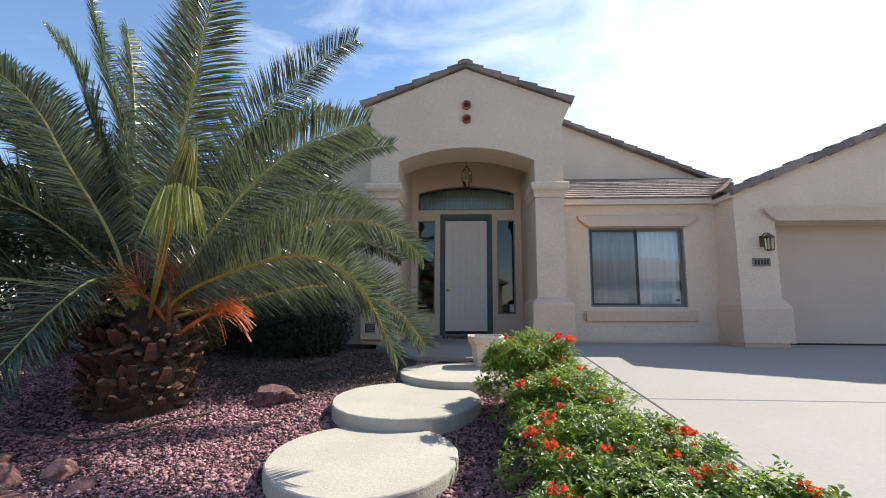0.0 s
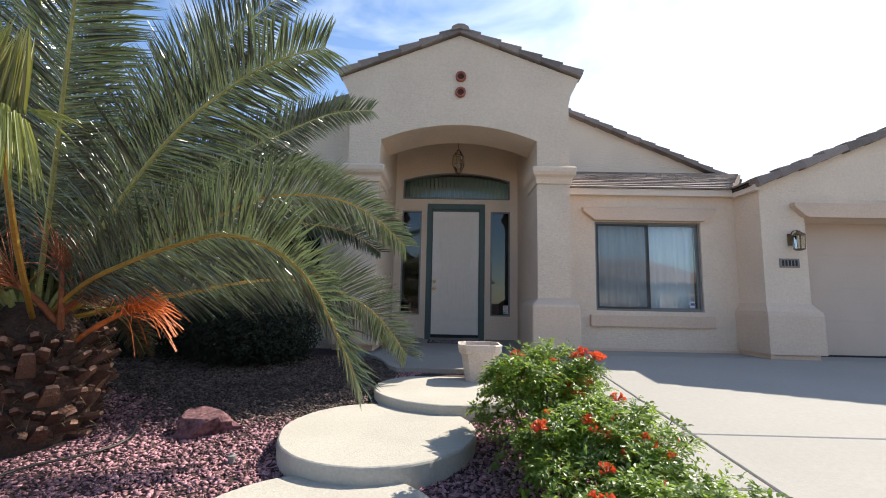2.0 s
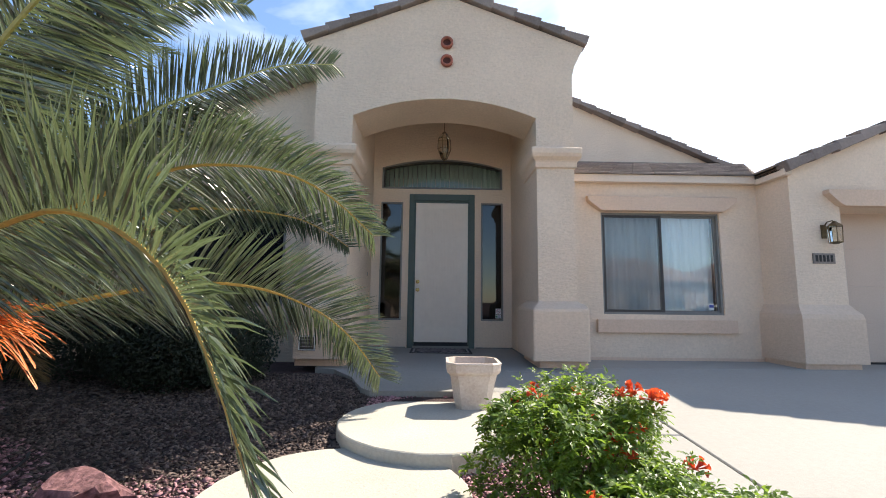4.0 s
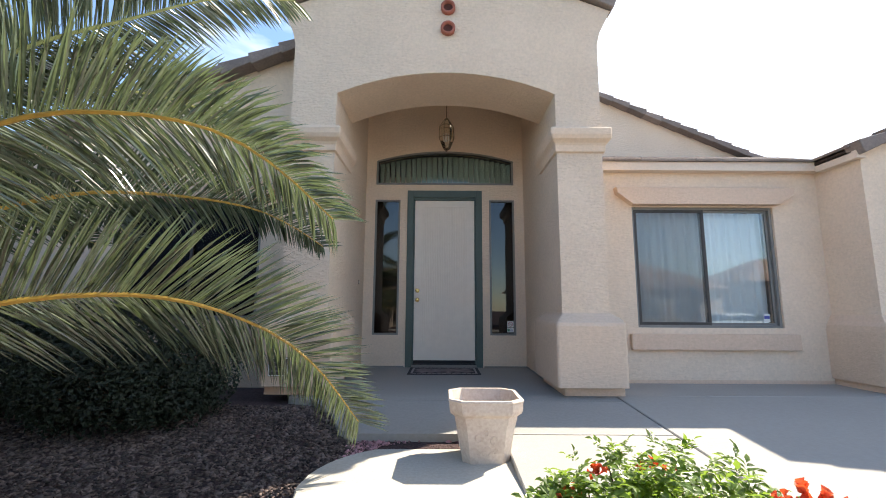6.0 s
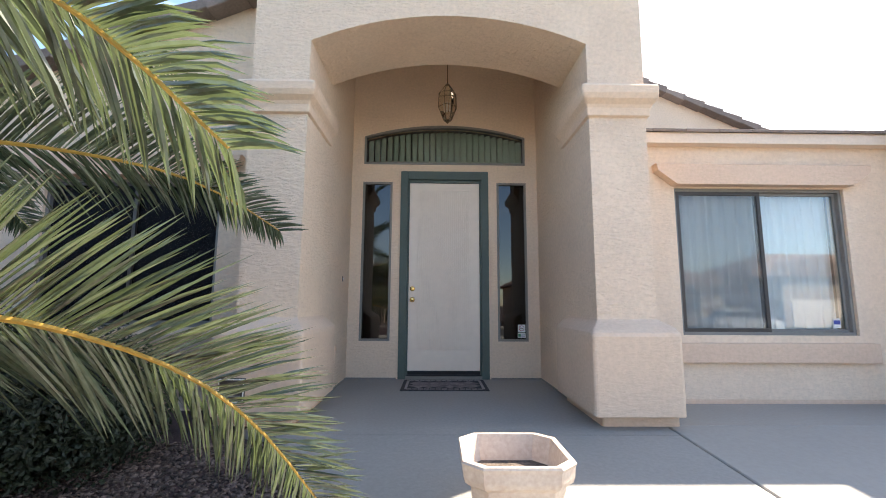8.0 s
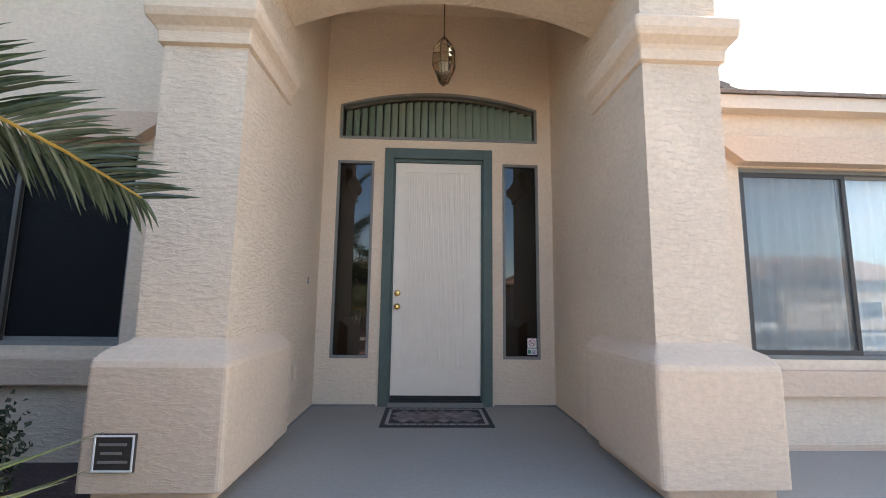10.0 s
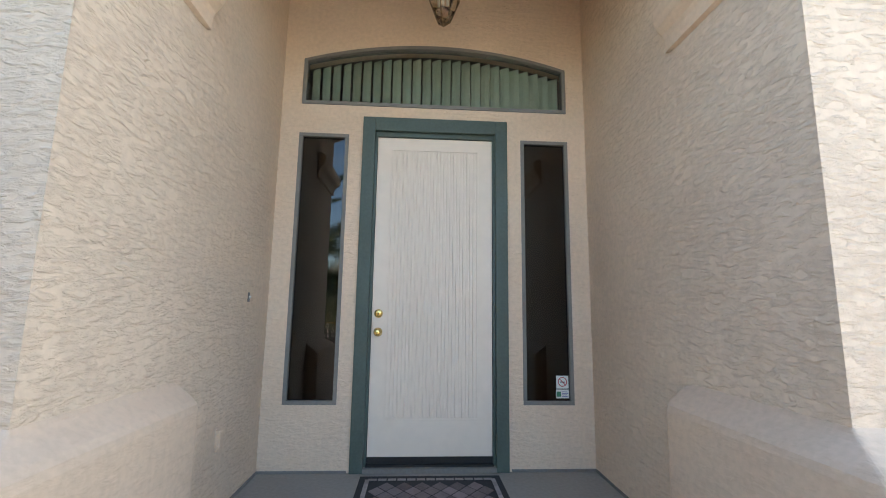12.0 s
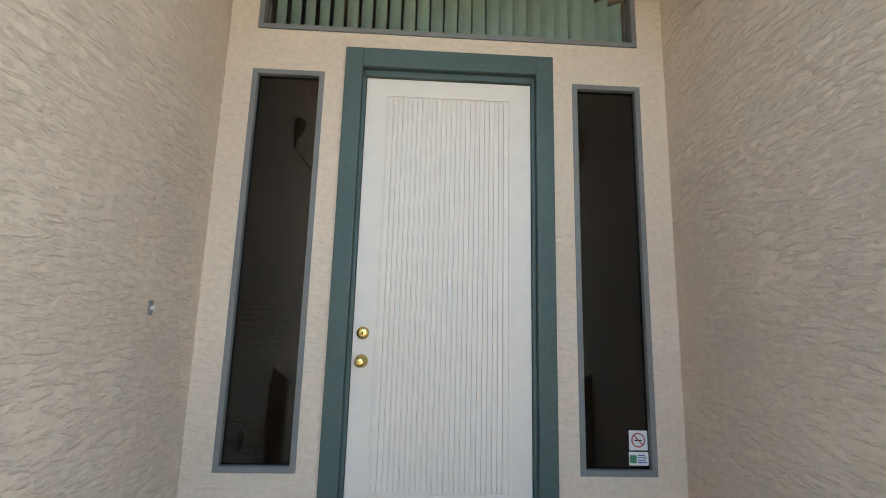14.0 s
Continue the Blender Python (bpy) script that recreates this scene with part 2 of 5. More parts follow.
def build_ground():
    bm = bmesh.new()
    xs = [-400, -60, -20, -12, -8, -6, -4, -2, 0, 0.6, 1.05, 1.12]
    ys = [-400, -60, -22, -16, -12, -10, -8, -7, -6.1, -5, -4, -3.2, -2.6, 0, 20, 60, 400]
    grid = [[bm.verts.new((x, y, lawn_z(y))) for x in xs] for y in ys]
    for j in range(len(ys) - 1):
        for i in range(len(xs) - 1):
            bm.faces.new((grid[j][i], grid[j][i + 1], grid[j + 1][i + 1], grid[j + 1][i]))
    x2 = [1.12, 1.16, 12, 30, 400]
    g2 = [[bm.verts.new((x, y, lawn_z(y) if x < 1.14 else min(lawn_z(y), drive_z(y)) - 0.12)) for x in x2] for y in ys]
    for j in range(len(ys) - 1):
        for i in range(len(x2) - 1):
            bm.faces.new((g2[j][i], g2[j][i + 1], g2[j + 1][i + 1], g2[j + 1][i]))
    bmesh.ops.remove_doubles(bm, verts=bm.verts[:], dist=0.001)
    structure("ground", bm, GRAVEL_SOIL, "desert yard ground under dark red gravel", "ground")


def slab(bm, x0, x1, y0, y1, t=0.14):
    """A concrete slab that follows the drive's fall, with eased edges."""
    vs = []
    for (x, y) in ((x0, y0), (x1, y0), (x1, y1), (x0, y1)):
        vs.append((x, y, drive_z(y)))
    top = [bm.verts.new(v) for v in vs]
    e = 0.008
    mid = [(x0 + e, y0 + e), (x1 - e, y0 + e), (x1 - e, y1 - e), (x0 + e, y1 - e)]
    up = [bm.verts.new((x, y, drive_z(y) )) for x, y in mid]
    for v in top:
        v.co.z -= 0.007
    bot = [bm.verts.new((v[0], v[1], v[2] - t)) for v in vs]
    bm.faces.new(up)
    for i in range(4):
        j = (i + 1) % 4
        bm.faces.new((top[i], top[j], up[j], up[i]))
        bm.faces.new((bot[i], bot[j], top[j], top[i]))


def build_paving():
    drive = tagged(new("driveway"), "pale poured concrete driveway with tooled joints", "driveway", kind="structure")
    g = 0.007
    x_edges = [1.685, 6.6, 11.4]
    y_edges = [-15.6, -11.4, -8.2, -5.0, -2.0]
    for a, b in zip(x_edges, x_edges[1:]):
        for c, d in zip(y_edges, y_edges[1:]):
            bm = bmesh.new()
            slab(bm, a + g, b - g, c + g, d - (g if d < -2 else 0))
            part("panel", bm, CONCRETE, drive)
    bm = bmesh.new()
    slab(bm, 1.685 + g, 11.4, -2.0, -1.0)
    part("panel", bm, CONCRETE, drive)
    bm = bmesh.new()
    slab(bm, 1.2, 11.4, -15.6, -3.4, 0.02)
    for v in bm.verts:
        v.co.z -= 0.05
    part("joint_filler", bm, BLACK, drive)
    # narrow strip along the drive, in short panels
    strip = tagged(new("path_strip"), "narrow concrete strip beside the driveway", "path", kind="structure")
    y = -3.08
    for k, ln in enumerate([1.07, 0.85, 0.8, 0.9, 0.85, 0.85, 0.85, 0.85, 0.85, 0.85, 0.85, 0.85, 0.85]):
        bm = bmesh.new()
        slab(bm, 0.42 if k < 1 else 1.14, 1.685 - g, y - ln + g, y - g)
        part("panel", bm, CONCRETE, strip)
        y -= ln
    # porch slab, with the drive's fall
    bm = bmesh.new()
    out = [(-1.5, -1.0), (-1.5, -2.1), (-1.25, -2.2), (-0.98, -2.55), (-0.80, -2.98), (-0.70, -3.08), (1.672, -3.08), (1.672, -2.0), (1.672, -1.0), (1.22, -1.0), (1.22, 0.3), (-1.22, 0.3), (-1.22, -1.0)]
    prism(bm, out, -0.25, 0.0, "z")
    bmesh.ops.bisect_plane(bm, geom=bm.verts[:] + bm.edges[:] + bm.faces[:], plane_co=(0, -2.0, 0), plane_no=(0, 1, 0))
    for v in bm.verts:
        if v.co.z > -0.1:
            v.co.z = drive_z(v.co.y)
    structure("porch_floor", bm, CONCRETE_PORCH, "grey concrete entry porch slab in shade", "floor")
    structure("porch_joint", boxes((-1.25, 1.67, -2.20, -2.195, -0.2, drive_z(-2.2) + 0.0015)), GREY_FRAME, "thin dark joint across the porch slab", "joint")
    bm = bmesh.new()
    prism(bm, [(-3.07, -0.2), (-2.2, -0.2), (-2.2, drive_z(-2.2) + 0.0015), (-3.07, drive_z(-3.07) + 0.0015)], 0.326, 0.332, "x")
    structure("porch_joint_cross", bm, GREY_FRAME, "thin dark joint along the porch slab", "joint")
    structure("joint_filler", boxes((1.672, 1.69, -3.08, -1.28, -0.2, -0.10)), BLACK, "black joint between porch and driveway", "joint")


STEPS = ((-0.09, -3.80, 0.73, -0.135, 0.0), (-0.59, -4.92, 0.72, -0.222, 0.015), (-0.72, -6.11, 0.66, -0.345, 0.02))


def build_steps():
    for cx, cy, r, z, tilt in STEPS:
        st = thing("stepping_stone", "round cast concrete stepping slab bedded in red gravel", "step", (cx, cy, z), "round path slabs")
        bm = bmesh.new()
        rng = random.Random(cx)
        n = 72
        wob = [1 + 0.012 * math.sin(3 * k / n * 6.28 + cx * 9) + 0.006 * rng.uniform(-1, 1) for k in range(n)]
        prof = [(1.0, -0.20), (1.002, -0.018), (0.996, -0.006), (0.985, 0.0), (0.6, 0.001)]
        rings(bm, [[(r * q * wob[i] * math.cos(6.2832 * i / n), r * q * wob[i] * math.sin(6.2832 * i / n), h + tilt * r * q * math.sin(6.2832 * i / n)) for i in range(n)] for q, h in prof])
        part("slab", bm, CONCRETE_DISC, st)


build_ground()
build_paving()
build_steps()

# ---- house structure ----
ENTRY_CEIL = 4.2


def pierced(outer, holes, y0, y1):
    """One solid wall from an (x, z) outline with openings through it."""
    bm = bmesh.new()
    edges = []
    for loop in [outer] + holes:
        vs = [bm.verts.new((x, y0, z)) for x, z in loop]
        edges += [bm.edges.new((vs[i], vs[(i + 1) % len(vs)])) for i in range(len(vs))]
    bmesh.ops.triangle_fill(bm, edges=edges, use_beauty=True)
    front = bm.faces[:]
    back = bmesh.ops.extrude_face_region(bm, geom=front)
    for v in back["geom"]:
        if isinstance(v, bmesh.types.BMVert):
            v.co.y = y1
    bmesh.ops.recalc_face_normals(bm, faces=bm.faces[:])
    return bm


def oblong(x0, x1, z0, z1):
    return [(x0, z0), (x1, z0), (x1, z1), (x0, z1)]


def build_entry_wall():
    W = 1.21
    outer = [(-W, 0), (-0.565, 0), (-0.565, 2.64), (0.565, 2.64), (0.565, 0), (W, 0), (W, ENTRY_CEIL), (-W, ENTRY_CEIL)]
    transom = [(-1.063, 2.74), (-1.063, 3.12)] + arc(-1.057, 1.057, 3.12, 0.16, 20)[1:-1] + [(1.063, 3.12), (1.063, 2.74)]
    bm = pierced(outer, [oblong(-1.063, -0.68, 0.46, 2.50), oblong(0.68, 1.063, 0.46, 2.50), transom], 0, 0.16)
    structure("wall_entry", bm, STUCCO_WALL, "beige stuccoed entry wall with door, sidelights and arched transom")


def pier_loop(x0, x1, y0, y1, z, o, s, inner=None):
    """A rounded rectangle round a pier, grown by o."""
    i = o if inner is None else inner
    a, b, c, d = x0 - i, x1 + min(o, 0.08), y0 - o, y1 + (0.06 if o > 0.01 else 0)
    r = 0.010 + 0.08 * o
    pts = []
    for cx, cy, ph in ((b - r, d - r, 0), (a + r, d - r, 90), (a + r, c + r, 180), (b - r, c + r, 270)):
        for k in range(4):
            t = radians(ph + 30 * k)
            pts.append((s * (cx + r * math.cos(t)), cy + r * math.sin(t), z))
    return pts


def build_portal():
    # front wall with piers, arch and gable, one thick mass
    out = [(-1.70, 0.0), (-1.21, 0.0)] + arc(-1.21, 1.21, 3.21, 0.25, 24) + [(1.21, 0.0), (1.70, 0.0), (1.705, 3.80), (1.74, 3.95), (1.875, 4.228), (0, 4.955), (-1.875, 4.228), (-1.74, 3.95), (-1.705, 3.80)]
    bm = bmesh.new()
    prism(bm, out, -1.925, -1.15)
    portal = structure("wall_portal", bm, STUCCO, "beige stuccoed entry portal with arch, square piers and gable")
    bm = boxes((-1.45, -1.21, -1.15, 0.16, 0, ENTRY_CEIL), (1.21, 1.45, -1.15, 0.16, 0, ENTRY_CEIL))
    structure("wall_porch_sides", bm, STUCCO, "beige stuccoed side walls of the entry porch")
    bm = boxes((-1.45, 1.45, -1.15, 0.3, ENTRY_CEIL, ENTRY_CEIL + 0.12))
    structure("ceiling", bm, STUCCO_WALL, "beige stuccoed porch ceiling", "ceiling")
    for s in (-1, 1):
        bm = bmesh.new()
        prof = [(2.525, 0.003), (2.535, 0.03), (2.60, 0.036), (2.625, 0.05), (2.66, 0.095), (2.70, 0.115), (2.76, 0.12), (2.785, 0.10), (2.80, 0.06), (2.815, 0.003)]
        rings(bm, [pier_loop(1.21, 1.70, -1.925, -1.22, z, o, s, o * 0.75) for z, o in prof])
        part("pier_capital", bm, STUCCO_SMOOTH, portal, "moulded stucco capital")
        bm = bmesh.new()
        prof = [(0.09, 0.20), (0.095, 0.21), (0.68, 0.208), (0.708, 0.196), (0.728, 0.165), (0.752, 0.11), (0.775, 0.05), (0.793, 0.018), (0.808, 0.003)]
        rings(bm, [pier_loop(1.21, 1.70, -1.925, -1.18, z, o, s, o * 0.57) for z, o in prof])
        base = part("pier_base", bm, STUCCO_BASE, portal, "broad flared stucco base")
        bm = bmesh.new()
        rings(bm, [pier_loop(1.21, 1.70, -1.925, -1.18, z, o, s, 0.03) for z, o in ((0.0, 0.10), (0.09, 0.10))])
        part("plinth", bm, STUCCO_TRIM, base, "rough recessed plinth")


def wall_with_window(name, x0, x1, wx0, wx1, wz0, wz1, y, top, label):
    bm = pierced(oblong(x0, x1, -0.1, top), [oblong(wx0, wx1, wz0, wz1)], y, y + 0.2)
    structure(name, bm, STUCCO_WALL, label)


def build_side_walls():
    wall_with_window("wall_right", 1.70, 4.585, 2.288, 4.015, 0.635, 2.095, -1.27, 2.62, "beige stuccoed wall with a sliding window")
    wall_with_window("wall_left", -6.1, -1.70, -3.96, -2.235, 0.69, 2.14, -1.27, 2.6, "beige stuccoed wall with a sliding window behind the palm")
    # gable above the left wall, up to the portal
    bm = bmesh.new()
    prism(bm, [(-6.1, 2.6), (-1.70, 2.6), (-1.70, 4.168), (-5.75, 2.65)], -1.27, -1.07)
    structure("wall_left_gable", bm, STUCCO_WALL, "beige stuccoed gable wall beside the portal")
    # upper gable set back behind the low roof
    bm = bmesh.new()
    prism(bm, [(-1.2, 2.6), (7.3, 2.6), (7.3, 3.86), (1.2, 6.47), (-1.2, 6.47)], 2.6, 2.85)
    structure("wall_upper_gable", bm, STUCCO_WALL, "beige stuccoed upper gable wall set back behind the low roof")
    # end and back walls that close the house
    bm = boxes((-6.1, -5.9, -1.07, 9.0, -0.1, 2.5), (-6.1, 11.0, 9.0, 9.2, -0.1, 2.6), (10.8, 11.0, -1.5, 9.0, -0.1, 2.6))
    structure("wall_back", bm, STUCCO_WALL, "beige stuccoed outer walls at the sides and back")


def build_garage():
    # front wall round the garage door
    y0, y1 = -1.85, -1.40
    bm = bmesh.new()
    prism(bm, [(4.58, -0.1), (5.235, -0.1), (5.235, 2.085), (10.2, 2.085), (10.2, -0.1), (11.0, -0.1), (11.0, 2.715), (7.9, 3.975), (4.58, 2.63)], y0, y1)
    wall = structure("wall_garage", bm, STUCCO_WALL, "beige stuccoed garage front with gable")
    bm = bmesh.new()
    prism(bm, [(-1.84, -0.1), (-1.0, -0.1), (-1.0, 2.625), (-1.84, 2.625)], 4.583, 4.65, "x")
    structure("wall_garage_side", bm, STUCCO_WALL, "short return wall beside the garage")
    bm = bmesh.new()
    prof = [(0.07, 0.13), (0.62, 0.13), (0.68, 0.115), (0.73, 0.06), (0.78, 0.02), (0.80, 0.002)]
    rings(bm, [[(4.575 - o * 0.6, -1.85 - o, z), (5.235 + o * 0.5, -1.85 - o, z), (5.235 + o * 0.5, -1.6, z), (4.575 - o * 0.6, -1.27, z)] for z, o in prof])
    base = part("pier_base", bm, STUCCO_BASE, wall, "broad flared stucco base")
    bm = bmesh.new()
    rings(bm, [[(4.58 - 0.05, -1.93, z), (5.24, -1.93, z), (5.24, -1.6, z), (4.53, -1.27, z)] for z in (0.0, 0.07)])
    part("plinth", bm, STUCCO_TRIM, base, "rough recessed plinth")
    # lintel moulding over the door
    bm = bmesh.new()
    prism(bm, [(5.03, 2.30), (5.03, 2.25), (5.18, 2.11), (5.235, 2.085), (10.2, 2.085), (10.45, 2.25), (10.45, 2.30)], -1.95, -1.849)
    part("lintel", bm, STUCCO_TRIM, wall, "projecting stucco lintel moulding")
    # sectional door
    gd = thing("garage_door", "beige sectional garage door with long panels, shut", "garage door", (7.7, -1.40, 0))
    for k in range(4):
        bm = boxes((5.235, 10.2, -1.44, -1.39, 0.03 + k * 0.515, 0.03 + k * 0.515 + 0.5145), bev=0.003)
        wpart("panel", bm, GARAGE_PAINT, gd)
    bm = boxes((5.235, 10.2, -1.43, -1.40, 0.0, 0.03))
    wpart("seal", bm, BLACK, gd)


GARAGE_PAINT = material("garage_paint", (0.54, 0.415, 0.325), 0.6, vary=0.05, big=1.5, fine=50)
FASCIA = material("fascia_paint", (0.70, 0.56, 0.44), 0.7, vary=0.06, big=2, fine=40)


def roof_deck(name, pts, t, label):
    """A sloped slab: four corners of its top, t thick."""
    bm = bmesh.new()
    up = [bm.verts.new(p) for p in pts]
    lo = [bm.verts.new((p[0], p[1], p[2] - t)) for p in pts]
    bm.faces.new(up)
    bm.faces.new(lo[::-1])
    for i in range(4):
        j = (i + 1) % 4
        bm.faces.new((lo[i], lo[j], up[j], up[i]))
    ob = tagged(link_mesh(name, bm, ROOF_TILE), label, "roof", kind="structure")
    return ob


def tile_mesh(name, w, l, t):
    """A flat concrete roof tile: x across, y up the slope, z out; worn front edge."""
    bm = bmesh.new()
    box(bm, -w / 2, w / 2, 0, l, 0, t, bev=0.006)
    me = bpy.data.meshes.new(name)
    bm.to_mesh(me)
    bm.free()
    me.materials.append(EDGE_TILE)
    return me


def rake_tiles(parent, a, b, y, n, drop=0.115, depth=0.2):
    """Edge tiles up a gable's rake from a to b (x, z), each lapping the one below."""
    rng = random.Random(round(a[0] * 100))
    d = Vector((b[0] - a[0], 0, b[1] - a[1]))
    L = d.length / n
    u = d.normalized()
    ang = math.atan2(u.z, abs(u.x))
    bm = bmesh.new()
    # an L: a cheek on the gable's face and a flat on top
    prism(bm, [(0, -drop), (L * 1.10, -drop * 0.80), (L * 1.10, 0.0), (0, 0.042)], 0, depth)
    bmesh.ops.bevel(bm, geom=bm.edges[:], offset=0.008, segments=1, affect="EDGES")
    me = bpy.data.meshes.new("edge_tile")
    bmesh.ops.recalc_face_normals(bm, faces=bm.faces[:])
    bm.to_mesh(me)
    bm.free()
    me.materials.append(EDGE_TILE)
    s = 1 if u.x > 0 else -1
    for k in range(n):
        ob = new("edge_tile", me)
        ob.parent = parent
        p = Vector((a[0], y + rng.uniform(-0.006, 0.006), a[1])) + u * L * k + Vector((0, 0, rng.uniform(-0.006, 0.006)))
        ob.matrix_local = Matrix.Translation(p) @ (Matrix.Identity(4) if s > 0 else Matrix.Scale(-1, 4, (1, 0, 0))) @ Matrix.Rotation(-ang + radians(rng.uniform(-0.6, 0.6)), 4, "Y")


def tile_field(parent, x0, x1, y0, z0, slope, rows, w=0.33, l=0.40, t=0.03, step=0.36, xlimit=None):
    rng = random.Random(5)
    me = tile_mesh("roof_tile", w * 0.985, l, t)
    ang = math.atan(slope)
    for r in range(rows):
        yy, zz = y0 + r * step * math.cos(ang), z0 + r * step * math.sin(ang)
        x = x0 + (w / 2 if r % 2 else 0)
        end = xlimit(yy) if xlimit else x1
        while x < end - 0.04:
            cut = min(w, end - x)
            ob = new("roof_tile", me)
            ob.parent = parent
            ob.matrix_local = pose(x + cut / 2, yy, zz + 0.03, math.degrees(ang) - 3.4 + rng.uniform(-0.5, 0.5), rng.uniform(-0.6, 0.6), 0) @ Matrix.Diagonal((cut / w, 1, 1, 1))
            x += w


def build_roofs():
    s = 0.39
    # portal: two slopes with the ridge running back
    for sg in (-1, 1):
        roof_deck("roof_portal", [(0, -1.90, 5.0), (sg * 1.84, -1.90, 5.0 - s * 1.84), (sg * 1.84, 3.2, 5.0 - s * 1.84), (0, 3.2, 5.0)], 0.06, "brown concrete tile roof over the entry portal")
    edge = tagged(new("roof_edge_portal"), "brown concrete edge tiles along the portal gable", "roof", kind="structure")
    rake_tiles(edge, (-1.93, 4.315), (0.0, 5.065), -1.99, 6, 0.095)
    rake_tiles(edge, (1.93, 4.315), (0.0, 5.065), -1.99, 6, 0.095)
    bm = bmesh.new()
    prism(bm, [(-0.15, 4.985), (-0.13, 5.06), (-0.05, 5.105), (0.05, 5.105), (0.13, 5.06), (0.15, 4.985), (0, 5.03)], -2.01, -1.6)
    part("ridge_tile", bm, EDGE_TILE, edge)
    # low roof over the right window
    sl = 0.383
    roof_deck("roof_low", [(1.70, -1.36, 2.63), (4.6, -1.36, 2.63), (7.4, 2.6, 2.63 + sl * 3.96), (1.70, 2.6, 2.63 + sl * 3.96)], 0.04, "brown flat-tiled low roof over the window wall")
    low = tagged(new("roof_tiles_low"), "courses of brown flat concrete tiles", "roof", kind="structure")
    tile_field(low, 1.71, 4.7, -1.41, 2.60, sl, 12, xlimit=lambda y: min(4.47 + max(0, y + 1.41) * 0.72, 7.3))
    bm = boxes((1.70, 4.60, -1.38, -1.262, 2.525, 2.634))
    structure("fascia", bm, FASCIA, "beige painted fascia band under the low roof", "fascia")
    # upper gable
    for a, b in (((7.3, 3.915), (1.2, 6.53)),):
        roof_deck("roof_upper", [(a[0], 2.45, a[1]), (b[0], 2.45, b[1]), (b[0], 9.2, b[1]), (a[0], 9.2, a[1])], 0.06, "brown tile roof of the main house")
        up = tagged(new("roof_edge_upper"), "brown concrete edge tiles along the upper gable", "roof", kind="structure")
        rake_tiles(up, (7.3, 3.93), (1.2, 6.545), 2.4, 17, 0.10)
    roof_deck("roof_upper", [(1.2, 2.45, 6.53), (-6.0, 2.45, 3.44), (-6.0, 9.2, 3.44), (1.2, 9.2, 6.53)], 0.06, "brown tile roof of the main house")
    # left gable
    roof_deck("roof_left", [(-6.5, -1.4, 2.43), (-1.0, -1.4, 4.49), (-1.0, 4.0, 4.49), (-6.5, 4.0, 2.43)], 0.06, "brown tile roof of the left wing")
    le = tagged(new("roof_edge_left"), "brown concrete edge tiles along the left gable", "roof", kind="structure")
    rake_tiles(le, (-6.5, 2.435), (-1.72, 4.228), -1.47, 13)
    # garage
    g = 0.405
    roof_deck("roof_garage", [(4.50, -1.84, 2.63), (7.9, -1.84, 2.63 + g * 3.40), (7.9, 1.2, 2.63 + g * 3.40), (4.50, 1.2, 2.63)], 0.05, "brown tile roof over the garage")
    roof_deck("roof_garage", [(7.9, -1.84, 2.63 + g * 3.40), (11.30, -1.84, 2.63), (11.30, 1.2, 2.63), (7.9, 1.2, 2.63 + g * 3.40)], 0.05, "brown tile roof over the garage")
    bm = boxes((4.50, 4.60, -1.90, -1.382, 2.505, 2.60))
    structure("fascia_garage", bm, FASCIA, "beige painted fascia band under the garage eave", "fascia")
    gt = tagged(new("roof_tiles_garage"), "courses of brown flat concrete tiles on the garage slope", "roof", kind="structure")
    rng = random.Random(9)
    me = tile_mesh("roof_tile", 0.325, 0.40, 0.03)
    lean = math.degrees(math.atan(g))
    for row in range(10):
        x = 4.46 + row * 0.36 * math.cos(math.atan(g))
        for k in range(9):
            ob = new("roof_tile", me)
            ob.parent = gt
            ob.matrix_local = pose(x, -1.70 + 0.33 * k + (0.165 if row % 2 else 0), 2.63 + g * (x - 4.50) + 0.022, 0, 0, -90) @ pose(0, 0, 0, lean - 3.4 + rng.uniform(-0.5, 0.5), rng.uniform(-0.6, 0.6), 0)
    ge = tagged(new("roof_edge_garage"), "brown concrete edge tiles along the garage gable", "roof", kind="structure")
    rake_tiles(ge, (4.48, 2.645), (7.9, 2.645 + g * 3.42), -1.98, 10)
    rake_tiles(ge, (11.32, 2.645), (7.9, 2.645 + g * 3.42), -1.98, 10)


def build_wall_feet():
    """A thin dark screed line where the stucco stops over the slab, and a shadow strip round the porch."""
    bm = boxes((1.80, 4.56, -1.274, -1.262, 0.028, 0.040), (1.80, 4.56, -1.276, -1.262, 0.0, 0.026))
    structure("baseboard", bm, STUCCO_TRIM, "exposed footing strip under the stucco", "baseboard")
    # grey strips stand for the contact shadow where porch walls meet the floor
    bm = boxes((-1.204, -0.59, -0.006, 0.004, 0.0, 0.018), (0.59, 1.204, -0.006, 0.004, 0.0, 0.018), (-1.214, -1.203, -1.1, -0.006, 0.0, 0.018), (1.203, 1.214, -1.1, -0.006, 0.0, 0.018))
    structure("foot_shadow_porch", bm, GREY_FRAME, "dark grey strip for the shadow at the foot of the porch walls", "baseboard")


build_wall_feet()
build_entry_wall()
build_portal()
build_side_walls()
build_garage()
build_roofs()

